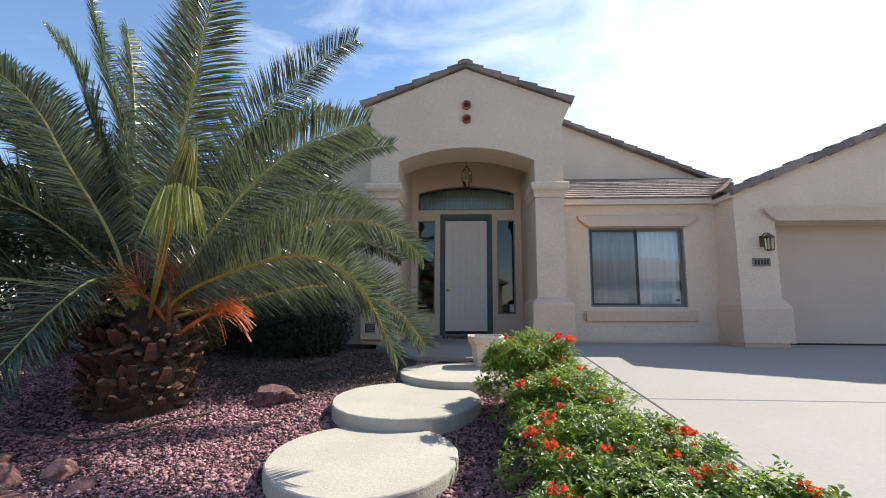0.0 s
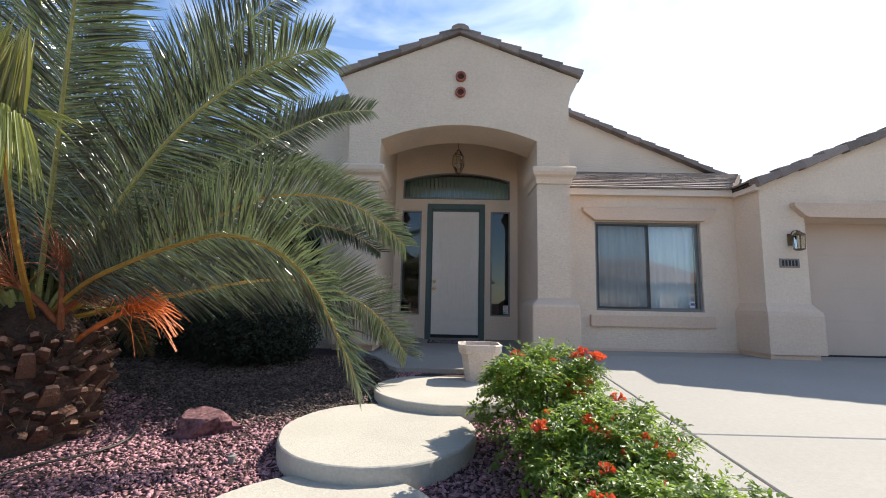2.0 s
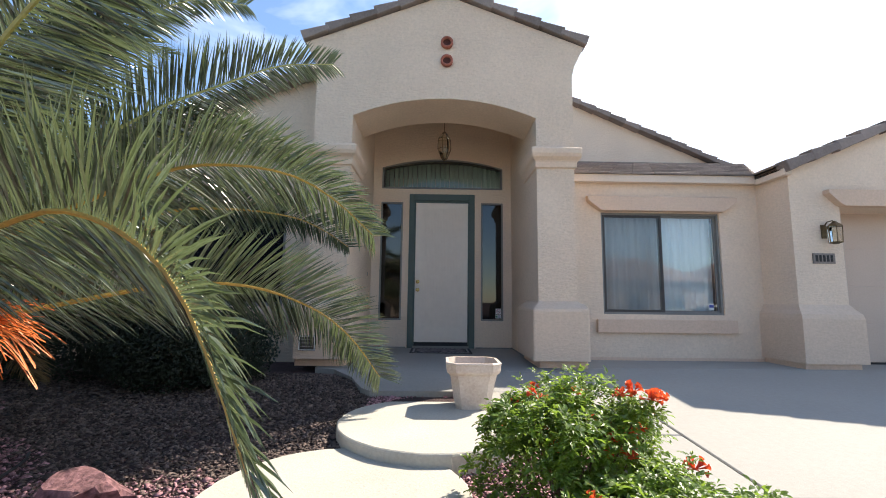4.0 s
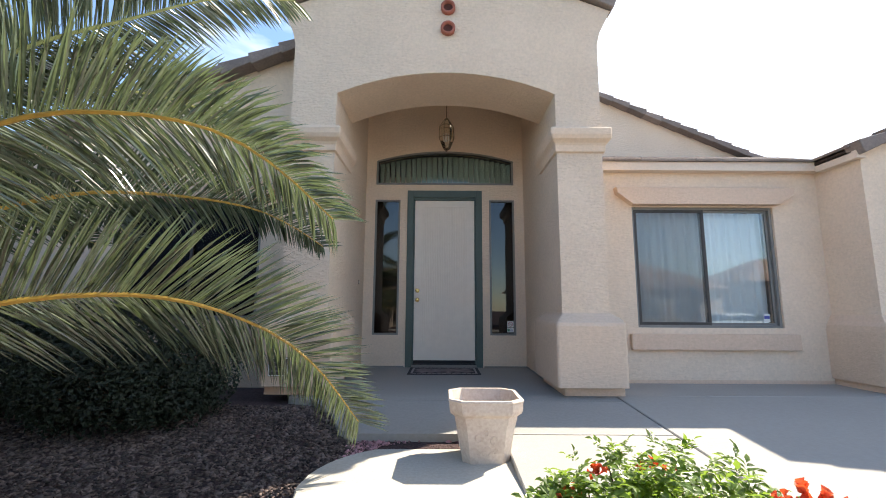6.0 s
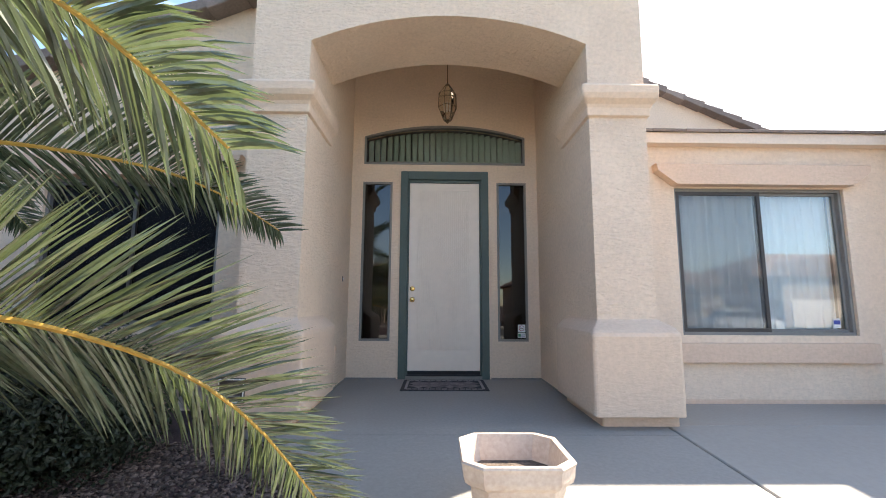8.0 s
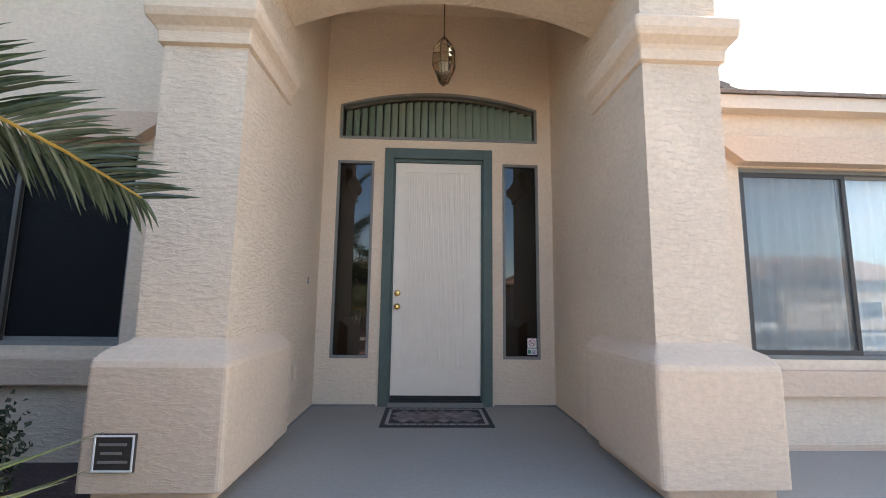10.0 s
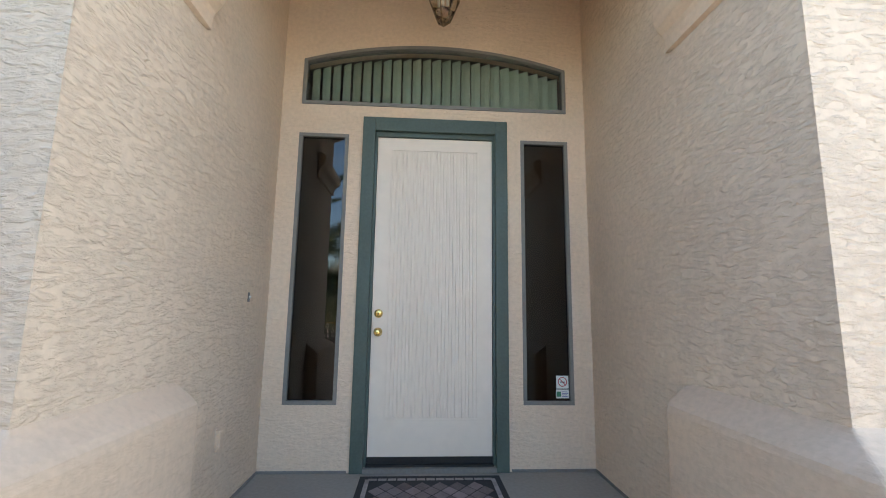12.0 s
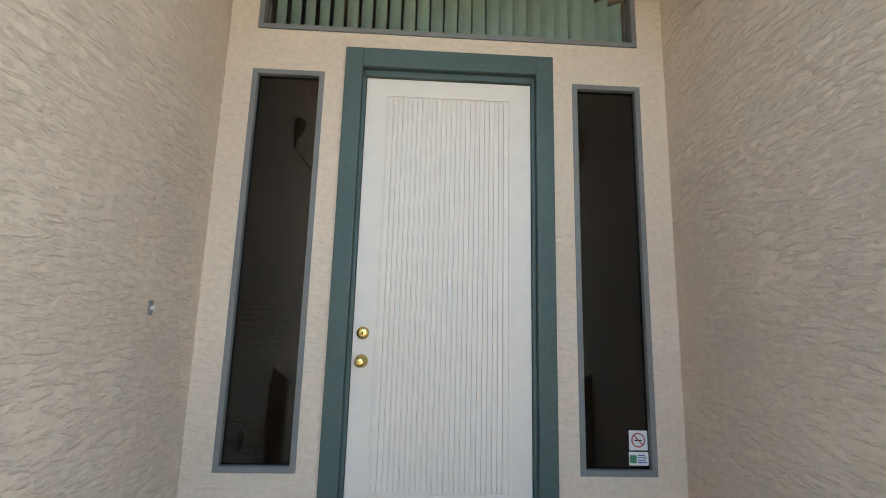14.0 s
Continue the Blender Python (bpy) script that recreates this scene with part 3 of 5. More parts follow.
# ---- door, windows, fittings ----
def mesh_screen(name, colour, cover):
    """Woven screen: part thread, part gap."""
    m = bpy.data.materials.new(name)
    m.use_nodes = True
    nt = m.node_tree
    tr = nt.nodes.new("ShaderNodeBsdfTransparent")
    mx = nt.nodes.new("ShaderNodeMixShader")
    mx.inputs["Fac"].default_value = cover
    p = nt.nodes["Principled BSDF"]
    p.inputs["Base Color"].default_value = (*colour, 1)
    p.inputs["Roughness"].default_value = 0.8
    p.inputs["Specular IOR Level"].default_value = 0.2
    nt.links.new(tr.outputs[0], mx.inputs[1])
    nt.links.new(p.outputs[0], mx.inputs[2])
    nt.links.new(mx.outputs[0], nt.nodes["Material Output"].inputs["Surface"])
    return m


SCREEN = mesh_screen("insect_screen", (0.17, 0.17, 0.168), 0.2)
SUN_SCREEN = mesh_screen("dark_sun_screen", (0.012, 0.012, 0.013), 0.72)
WHITE_PLASTIC = material("white_plastic", (0.75, 0.74, 0.70), 0.4, vary=0.04)
STICKER_RED = material("red_print", (0.45, 0.05, 0.06), 0.5, vary=0.05)
STICKER_GREEN = material("green_print", (0.05, 0.22, 0.12), 0.5, vary=0.05)
STICKER_BLUE = material("blue_print", (0.05, 0.07, 0.30), 0.5, vary=0.05)
BRONZE = material("aged_bronze", (0.16, 0.11, 0.06), 0.4, metal=0.9, vary=0.3, big=20, fine=90)
CLAY = material("clay_pipe", (0.35, 0.11, 0.07), 0.8, vary=0.2, big=8, fine=60)
# clay darkened to the shade inside a pipe
CLAY_HOLE_SHADE = material("clay_hole_shade", (0.09, 0.03, 0.022), 0.9, vary=0.3, big=8, fine=60)
PLAQUE = material("grey_plaque", (0.22, 0.18, 0.155), 0.6, vary=0.15, big=8, fine=60)
PLANTER = material("planter_plastic", (0.58, 0.45, 0.36), 0.6, vary=0.08, big=4, fine=50, alt=(0.66, 0.56, 0.47), bump=0.002, bumpscale=40, coarse=0.004, coarsescale=18)
SOIL = material("potting_soil", (0.12, 0.09, 0.07), 0.95, vary=0.5, big=10, fine=80, bump=0.01, bumpscale=60)
MAT_DARK = material("mat_rubber", (0.03, 0.028, 0.03), 0.85, vary=0.2)
MAT_TILE = material("mat_print", (0.15, 0.12, 0.125), 0.85, vary=0.30, big=8, fine=80, per="object", alt=(0.26, 0.215, 0.22))
MAT_EDGE = material("mat_border", (0.30, 0.27, 0.265), 0.85, vary=0.2, per="object")


def build_rooms():
    """Closed rooms behind the openings."""
    for name, x0, x1, y0, y1, z1 in (("room_hall", -1.45, 1.45, 0.165, 3.5, 3.74), ("room_right", 1.47, 4.40, -1.065, 2.6, 2.5), ("room_left", -5.88, -1.47, -1.065, 2.6, 2.5)):
        t = 0.05
        bm = boxes((x0, x0 + t, y0, y1, 0, z1), (x1 - t, x1, y0, y1, 0, z1), (x0 + t, x1 - t, y1 - t, y1, 0, z1), (x0 + t, x1 - t, y0, y1 - t, z1 - t, z1), (x0 + t, x1 - t, y0, y1 - t, 0.0, t))
        structure(name, bm, ROOM, "plain dim room behind the openings", "room")


def frame_bars(x0, x1, z0, z1, w, y0, y1, bev=0.003):
    return boxes((x0, x1, y0, y1, z0, z0 + w), (x0, x1, y0, y1, z1 - w, z1), (x0, x0 + w, y0, y1, z0 + w, z1 - w), (x1 - w, x1, y0, y1, z0 + w, z1 - w), bev=bev)


def pane(bm_box, parent, mat, name="pane"):
    bm = boxes(bm_box)
    ob = part(name, bm, mat, parent)
    ob.visible_shadow = False
    return ob


def build_front_door():
    d = tagged(new("door_1"), "white ribbed entry door in a dark green frame, shut", "door", kind="structure")
    # casing with an inner stop
    bm = boxes((-0.57, -0.475, -0.022, 0.10, 0.0, 2.645), (0.475, 0.57, -0.022, 0.10, 0.0, 2.645), (-0.475, 0.475, -0.022, 0.10, 2.535, 2.645), bev=0.006)
    part("casing", bm, GREEN_PAINT, d)
    bm = boxes((-0.475, -0.457, 0.012, 0.12, 0.0, 2.52), (0.457, 0.475, 0.012, 0.12, 0.0, 2.52), (-0.475, 0.475, 0.012, 0.12, 2.50, 2.535), bev=0.003)
    part("stop", bm, GREEN_PAINT, d)
    bm = boxes((-0.455, 0.455, 0.035, 0.08, 0.095, 2.498), bev=0.003)
    leaf = part("leaf", bm, DOOR_WHITE, d)
    # ribbed field with a fine raised border
    bm = bmesh.new()
    n, x0, x1 = 25, -0.327, 0.327
    w = (x1 - x0) / n
    for i in range(n):
        c = x0 + w * (i + 0.5)
        prism(bm, [(c - w * 0.42, 0.036), (c - w * 0.36, 0.0265), (c + w * 0.36, 0.0265), (c + w * 0.42, 0.036)], 0.365, 2.385, "z")
    part("ribbed_field", bm, DOOR_WHITE, leaf)
    bm = frame_bars(-0.345, 0.345, 0.345, 2.405, 0.012, 0.0285, 0.036, 0.002)
    part("field_border", bm, DOOR_WHITE, leaf)
    bm = bmesh.new()
    turned(bm, [(0.032, 0.0), (0.032, 0.006), (0.027, 0.014), (0.012, 0.017)], 24)
    bm.transform(Matrix.Translation((-0.405, 0.035, 1.112)) @ Matrix.Rotation(radians(90), 4, "X"))
    bolt = part("deadbolt", bm, BRASS, leaf, "round brass deadbolt", True)
    bm = boxes((-0.4075, -0.4025, 0.016, 0.0185, 1.104, 1.12))
    part("keyhole", bm, BLACK, bolt)
    bm = bmesh.new()
    turned(bm, [(0.033, 0.0), (0.033, 0.005), (0.018, 0.012), (0.013, 0.03), (0.022, 0.042), (0.027, 0.055), (0.025, 0.066), (0.015, 0.072), (0.004, 0.072)], 24)
    bm.transform(Matrix.Translation((-0.405, 0.035, 0.975)) @ Matrix.Rotation(radians(90), 4, "X"))
    part("door_knob", bm, BRASS, leaf, "round brass door knob", True)
    bm = boxes((-0.455, 0.455, 0.03, 0.09, 0.045, 0.095), (-0.46, 0.46, 0.0, 0.09, 0.035, 0.05), bev=0.003)
    part("sweep", bm, BLACK, d, "black rubber door sweep")
    bm = boxes((-0.475, 0.475, -0.03, 0.12, 0.0, 0.035), bev=0.004)
    part("threshold", bm, GREY_FRAME, d, "worn metal threshold")


def build_sidelights():
    for k, s in enumerate((-1, 1)):
        a, b = (-1.063, -0.68) if s < 0 else (0.68, 1.063)
        w = tagged(new(f"window_{k + 1}"), "tall dark sidelight window in a grey frame", "window", kind="structure")
        part("window_frame", frame_bars(a, b, 0.46, 2.50, 0.028, -0.006, 0.06), GREY_FRAME, w)
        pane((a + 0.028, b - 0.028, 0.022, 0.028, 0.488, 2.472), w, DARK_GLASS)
        # added black sheet behind the pane, in place of the hall's darkness
        part("hall_gloom_sheet", boxes((a + 0.028, b - 0.028, 0.036, 0.038, 0.488, 2.472)), BLACK, w)
    # stickers on one pane
    st = thing("window_sticker", "small white no-smoking sticker on dark glass", "sticker", (0.985, 0.02, 0.58))
    wpart("sheet", boxes((0.935, 1.028, 0.0195, 0.0215, 0.575, 0.668)), WHITE_PLASTIC, st)
    bm = bmesh.new()
    n = 28
    rings(bm, [[(0.9815 + r * math.cos(6.2832 * i / n), y, 0.6235 + r * math.sin(6.2832 * i / n)) for i in range(n)] for r, y in ((0.029, 0.0195), (0.029, 0.018), (0.035, 0.018), (0.035, 0.0195))], cap=False)
    wpart("ring", bm, STICKER_RED, st)
    bm = boxes((-0.031, 0.031, -0.0015, 0, -0.003, 0.003))
    bm.transform(Matrix.Translation((0.9815, 0.0195, 0.6235)) @ Matrix.Rotation(radians(45), 4, "Y"))
    wpart("slash", bm, STICKER_RED, st)
    wpart("cigarette", boxes((0.962, 1.0, 0.0185, 0.0195, 0.619, 0.625)), BLACK, st)
    s2 = thing("window_sticker", "small pale sticker with a green shape and lines of print", "sticker", (0.985, 0.02, 0.53))
    wpart("sheet", boxes((0.932, 1.03, 0.0195, 0.0215, 0.505, 0.568)), WHITE_PLASTIC, s2)
    wpart("emblem", boxes((0.936, 0.968, 0.018, 0.0195, 0.517, 0.553), bev=0.004), STICKER_GREEN, s2)
    for i in range(4):
        wpart("print_line", boxes((0.975, 1.022 - 0.008 * (i % 2), 0.0185, 0.0195, 0.517 + i * 0.011, 0.521 + i * 0.011)), STICKER_BLUE, s2)


def build_transom():
    w = tagged(new("window_3"), "arched transom window with green vertical blinds", "window", kind="structure")
    outer = arc(-1.057, 1.057, 3.12, 0.16, 24)
    inner = arc(-1.03, 1.03, 3.105, 0.148, 24)
    bm = bmesh.new()
    loop_o = outer + [(1.057, 2.742), (-1.057, 2.742)]
    loop_i = inner + [(1.03, 2.768), (-1.03, 2.768)]
    rings(bm, [[(x, -0.008, z) for x, z in loop_o], [(x, -0.008, z) for x, z in loop_i], [(x, 0.06, z) for x, z in loop_i], [(x, 0.06, z) for x, z in loop_o], [(x, -0.008, z) for x, z in loop_o]], cap=False)
    part("window_frame", bm, GREY_FRAME, w)
    bm = bmesh.new()
    prism(bm, loop_i, 0.03, 0.036)
    ob = part("pane", bm, CLEAR_GLASS, w)
    ob.visible_shadow = False
    for i in range(25):
        x = -0.99 + i * 0.0825
        top = 3.09 + 0.145 * (1 - (x / 1.05) ** 2)
        bm = bmesh.new()
        pts = [(-0.042, 0.004), (0, 0.0), (0.042, 0.004)]
        rings(bm, [[(a, b, z) for a, b in pts] + [(a, b + 0.002, z) for a, b in reversed(pts)] for z in (2.77, top)])
        ob = part("slat", bm, BLIND, w)
        ob.location = (x, 0.12, 0)
        ob.rotation_euler = (0, 0, radians(-32 + 1.6 * math.sin(i * 1.7)))


def slider(name, x0, x1, z0, z1, y, label, glass=None):
    glass = glass or GLASS
    w = tagged(new(name), label, "window", kind="structure")
    m = (x0 + x1) / 2
    part("window_frame", frame_bars(x0, x1, z0, z1, 0.03, y + 0.03, y + 0.11), GREY_FRAME, w)
    part("sash", frame_bars(x0 + 0.03, m + 0.03, z0 + 0.03, z1 - 0.03, 0.035, y + 0.035, y + 0.06), DARK_FRAME, w)
    part("sash", frame_bars(m - 0.01, x1 - 0.03, z0 + 0.03, z1 - 0.03, 0.028, y + 0.07, y + 0.095), GREY_FRAME, w)
    pane((x0 + 0.064, m - 0.004, y + 0.05, y + 0.055, z0 + 0.064, z1 - 0.064), w, glass)
    pane((m + 0.017, x1 - 0.057, y + 0.08, y + 0.085, z0 + 0.057, z1 - 0.057), w, glass)
    if glass is SCREENED_GLASS:
        part("sun_screen", boxes((x0 + 0.064, m - 0.004, y + 0.043, y + 0.044, z0 + 0.064, z1 - 0.064)), SUN_SCREEN, w)
        part("sun_screen", boxes((m + 0.032, x1 - 0.057, y + 0.073, y + 0.074, z0 + 0.057, z1 - 0.057)), SUN_SCREEN, w)
    else:
        part("insect_screen", boxes((x0 + 0.064, m - 0.004, y + 0.042, y + 0.043, z0 + 0.064, z1 - 0.064)), SCREEN, w)
    return w


def curtain(x0, x1, z0, z1, y, seed, label):
    c = thing("curtain", label, "curtain", ((x0 + x1) / 2, y, z1))
    bm = bmesh.new()
    n = int((x1 - x0) / 0.012)
    rng = random.Random(seed)
    ph = [rng.uniform(0, 6.28) for _ in range(4)]
    row = []
    for i in range(n + 1):
        x = x0 + (x1 - x0) * i / n
        d = 0.016 * math.sin(x * 62 + ph[0]) + 0.014 * math.sin(x * 23 + ph[1]) + 0.008 * math.sin(x * 101 + ph[2])
        row.append((bm.verts.new((x, y + d, z0)), bm.verts.new((x, y + 0.6 * d, z1))))
    for a, b in zip(row, row[1:]):
        bm.faces.new((a[0], b[0], b[1], a[1]))
    wpart("cloth", bm, CURTAIN, c, smooth=True)
    bm = bmesh.new()
    tube(bm, [(x0 - 0.03, y, z1 + 0.01), (x1 + 0.03, y, z1 + 0.01)], 0.008)
    wpart("rod", bm, WHITE_PLASTIC, c)


def build_windows():
    slider("window_4", 2.288, 4.015, 0.635, 2.095, -1.27, "sliding window with a screened half and pale curtains")
    curtain(2.32, 3.98, 0.66, 2.08, -1.09, 3, "pale sheer curtain hanging behind the sliding window")
    slider("window_5", -3.96, -2.235, 0.69, 2.14, -1.27, "dark sliding window beside the entry portal", glass=SCREENED_GLASS)
    # trims over and under
    for cx, x0, x1, z, name in ((3.15, 2.288, 4.015, 2.095, "window_trim"), (-3.1, -3.96, -2.235, 2.14, "window_trim")):
        t = tagged(new(name), "projecting stucco head moulding and flat sill band", "trim", kind="structure")
        bm = bmesh.new()
        zt = z + 0.225
        loops = []
        for yy, g in ((-1.269, 0), (-1.355, 0), (-1.375, -0.012)):
            loops.append([(x0 - 0.02, yy, z + 0.012), (x0 - 0.20, yy, zt - 0.075), (x0 - 0.215, yy, zt + g), (x1 + 0.215, yy, zt + g), (x1 + 0.20, yy, zt - 0.075), (x1 + 0.02, yy, z + 0.012)])
        rings(bm, loops)
        part("head_moulding", bm, STUCCO_TRIM, t)
        zb = (0.635 if cx > 0 else 0.69)
        bm = boxes((x0 - 0.11, x1 + 0.13, -1.335, -1.269, zb - 0.255, zb - 0.07), bev=0.012)
        part("sill_band", bm, STUCCO_TRIM, t)
    s = thing("alarm_sticker", "tiny blue and white alarm sticker on glass", "sticker", (3.87, -1.195, 0.76))
    wpart("sheet", boxes((3.835, 3.91, -1.193, -1.1915, 0.705, 0.80)), WHITE_PLASTIC, s)
    wpart("print_block", boxes((3.84, 3.905, -1.1945, -1.193, 0.74, 0.78)), STICKER_BLUE, s)


def build_fittings():
    # hanging lantern of bevelled glass in bronze came
    la = thing("hanging_lantern", "faceted glass and bronze lantern on a thin chain", "lantern", (0.02, -0.55, 3.3))
    prof = [(0.022, 3.56), (0.032, 3.545), (0.104, 3.44), (0.11, 3.27), (0.045, 3.105), (0.018, 3.09)]
    n = 6
    bm = bmesh.new()
    turned(bm, prof[1:5], n, (0.02, -0.55, 0), 0.2)
    g = wpart("glass", bm, LAMP_GLASS, la)
    g.visible_shadow = False
    for k in range(n):
        a = 0.2 + 6.2832 * k / n
        bm = bmesh.new()
        tube(bm, [(0.02 + r * 1.02 * math.cos(a), -0.55 + r * 1.02 * math.sin(a), z) for r, z in prof], 0.0045, n=4)
        wpart("came", bm, BRONZE, la)
    for r, z in prof[1:5]:
        bm = bmesh.new()
        pts = [(0.02 + r * 1.02 * math.cos(0.2 + 6.2832 * k / n), -0.55 + r * 1.02 * math.sin(0.2 + 6.2832 * k / n), z) for k in range(n + 1)]
        tube(bm, pts, 0.0045, n=4)
        wpart("hoop", bm, BRONZE, la)
    bm = bmesh.new()
    turned(bm, [(0.012, 3.09), (0.018, 3.08), (0.004, 3.065)], 10, (0.02, -0.55, 0))
    wpart("finial", bm, BRONZE, la)
    bm = bmesh.new()
    turned(bm, [(0.034, 3.53), (0.03, 3.555), (0.01, 3.575), (0.006, 3.60)], 12, (0.02, -0.55, 0))
    wpart("crown", bm, BRONZE, la)
    bm = bmesh.new()
    tube(bm, [(0.02, -0.55, 3.58), (0.02, -0.55, ENTRY_CEIL + 0.002)], 0.006, n=5)
    wpart("chain", bm, BRONZE, la)
    bm = bmesh.new()
    for k in range(3):
        a = 2.09 * k
        turned(bm, [(0.009, 0.0), (0.009, 0.08), (0.004, 0.105)], 8, (0.02 + 0.022 * math.cos(a), -0.55 + 0.022 * math.sin(a), 3.22))
    wpart("candle", bm, WHITE_PLASTIC, la)
    # wall lamp on the garage pier
    wl = thing("wall_lantern", "bronze wall lantern with clear glass sides", "wall lamp", (5.02, -1.9, 1.74))
    wpart("backplate", boxes((4.955, 5.02, -1.87, -1.849, 1.66, 1.84), bev=0.006), BRONZE, wl)
    bm = bmesh.new()
    tube(bm, [(4.99, -1.86, 1.80), (5.0, -1.90, 1.87), (5.02, -1.96, 1.88), (5.03, -1.97, 1.85)], 0.008)
    wpart("arm", bm, BRONZE, wl)
    bm = bmesh.new()
    turned(bm, [(0.02, 1.87), (0.035, 1.85), (0.085, 1.81), (0.085, 1.80)], 6, (5.03, -1.97, 0))
    wpart("cap", bm, BRONZE, wl)
    bm = bmesh.new()
    turned(bm, [(0.076, 1.80), (0.066, 1.60)], 6, (5.03, -1.97, 0))
    gl = wpart("glass", bm, LAMP_GLASS, wl)
    gl.visible_shadow = False
    for k in range(6):
        a = 6.2832 * k / 6
        bm = bmesh.new()
        tube(bm, [(5.03 + 0.079 * math.cos(a), -1.97 + 0.079 * math.sin(a), 1.80), (5.03 + 0.069 * math.cos(a), -1.97 + 0.069 * math.sin(a), 1.59)], 0.005, n=4)
        wpart("bar", bm, BRONZE, wl)
    bm = bmesh.new()
    turned(bm, [(0.03, 1.575), (0.072, 1.59), (0.072, 1.602)], 6, (5.03, -1.97, 0))
    wpart("bottom_plate", bm, BRONZE, wl)
    # plaque, its characters as bars
    pq = thing("house_plaque", "grey rectangular plaque with dark raised bars", "plaque", (4.955, -1.86, 1.4))
    wpart("plate", boxes((4.81, 5.095, -1.872, -1.849, 1.33, 1.465), bev=0.005), PLAQUE, pq)
    for i in range(5):
        x = 4.835 + i * 0.049
        wpart("bar", boxes((x, x + 0.03, -1.877, -1.872, 1.355, 1.44), bev=0.002), BLACK, pq)
    # round clay vents in the gable
    for z in (3.985, 4.245):
        v = thing("gable_vent", "round terracotta pipe vent in the gable", "vent", (0.02, -1.93, z), "gable vents")
        bm = bmesh.new()
        turned(bm, [(0.082, 0.0), (0.082, 0.045), (0.074, 0.05), (0.056, 0.048), (0.052, 0.002)], 28)
        bm.transform(Matrix.Rotation(radians(90), 4, "X"))
        p = part("pipe", bm, CLAY, v, smooth=True)
        p.location = (0, 0.004, 0)
        # no recess here: a dark disc gives the shade inside the pipe
        bm = bmesh.new()
        turned(bm, [(0.057, 0.0), (0.057, 0.012)], 24)
        bm.transform(Matrix.Rotation(radians(90), 4, "X"))
        part("opening", bm, CLAY_HOLE_SHADE, v)
    # bell push and outlet on the porch wall
    b = thing("doorbell", "small chrome bell push on stucco", "doorbell", (-1.205, -0.37, 1.21))
    bm = boxes((-1.212, -1.203, -0.381, -0.359, 1.18, 1.24), bev=0.003)
    wpart("plate", bm, GREY_FRAME, b)
    bm = bmesh.new()
    turned(bm, [(0.009, 0.0), (0.009, 0.008), (0.004, 0.01)], 14)
    bm.transform(Matrix.Translation((-1.203, -0.37, 1.21)) @ Matrix.Rotation(radians(90), 4, "Y"))
    wpart("button", bm, WHITE_PLASTIC, b)
    o = thing("outlet_cover", "painted-over outlet cover on stucco", "outlet", (-1.2, -0.64, 0.41))
    wpart("plate", boxes((-1.212, -1.197, -0.675, -0.605, 0.355, 0.475), bev=0.004), STUCCO_SMOOTH, o)
    wpart("flap", boxes((-1.199, -1.188, -0.663, -0.617, 0.37, 0.46), bev=0.004), STUCCO_SMOOTH, o)


def build_pier_sign():
    s = thing("alarm_sign", "small dark alarm plate with pale border on the pier base", "sign", (-1.6, -2.14, 0.28))
    wpart("plate", boxes((-1.70, -1.50, -2.147, -2.132, 0.19, 0.37), bev=0.004), DARK_FRAME, s)
    wpart("border", frame_bars(-1.695, -1.505, 0.195, 0.365, 0.009, -2.151, -2.146, 0.001), WHITE_PLASTIC, s)
    for i, (a, b) in enumerate(((-1.67, -1.53), (-1.66, -1.56), (-1.67, -1.54))):
        wpart("print_line", boxes((a, b, -2.149, -2.1465, 0.235 + 0.04 * i, 0.247 + 0.04 * i)), GREY_FRAME, s)


def chamfered(cx, cy, h, c, z):
    return [(cx + a, cy + b, z) for a, b in ((-h + c, -h), (h - c, -h), (h, -h + c), (h, h - c), (h - c, h), (-h + c, h), (-h, h - c), (-h, -h + c))]


def build_planter():
    p = thing("planter", "empty cream moulded square planter with clipped corners", "planter", (0.26, -3.34, -0.135))
    p.scale = (1.0, 1.0, 1.06)
    prof = [(0.150, 0.05, 0.0), (0.152, 0.05, 0.012), (0.185, 0.062, 0.20), (0.20, 0.066, 0.255), (0.203, 0.066, 0.275), (0.228, 0.075, 0.295), (0.235, 0.078, 0.315), (0.238, 0.08, 0.355), (0.243, 0.08, 0.37), (0.238, 0.08, 0.378), (0.215, 0.072, 0.378), (0.196, 0.066, 0.29), (0.178, 0.06, 0.22)]
    bm = bmesh.new()
    rings(bm, [chamfered(0, 0, h, c, z) for h, c, z in prof])
    part("pot", bm, PLANTER, p)
    bm = bmesh.new()
    rings(bm, [chamfered(0, 0, 0.188, 0.063, 0.255), chamfered(0, 0, 0.191, 0.064, 0.267)])
    part("soil", bm, SOIL, p, "dry bare potting soil")
    for turn in range(4):
        # moulded relief on each face: scrolling tendrils in a shallow panel
        for k, (a0, z0, size, way) in enumerate(((-0.05, 0.15, 0.034, 1), (0.05, 0.145, 0.03, -1), (0.0, 0.085, 0.036, 1), (-0.055, 0.07, 0.02, -1), (0.055, 0.075, 0.022, 1), (0.0, 0.19, 0.02, -1))):
            pts = []
            for i in range(16):
                q = i / 15
                r, ph = size * (1 - 0.8 * q), way * (1.5 * k + 8.0 * q)
                z = z0 + r * math.sin(ph)
                pts.append((a0 + r * math.cos(ph), -(0.152 + 0.174 * z), z))
            bm = bmesh.new()
            tube(bm, pts, 0.0045, 0.0025, 5)
            ob = part("relief", bm, PLANTER, p)
            ob.rotation_euler = (0, 0, turn * math.pi / 2)


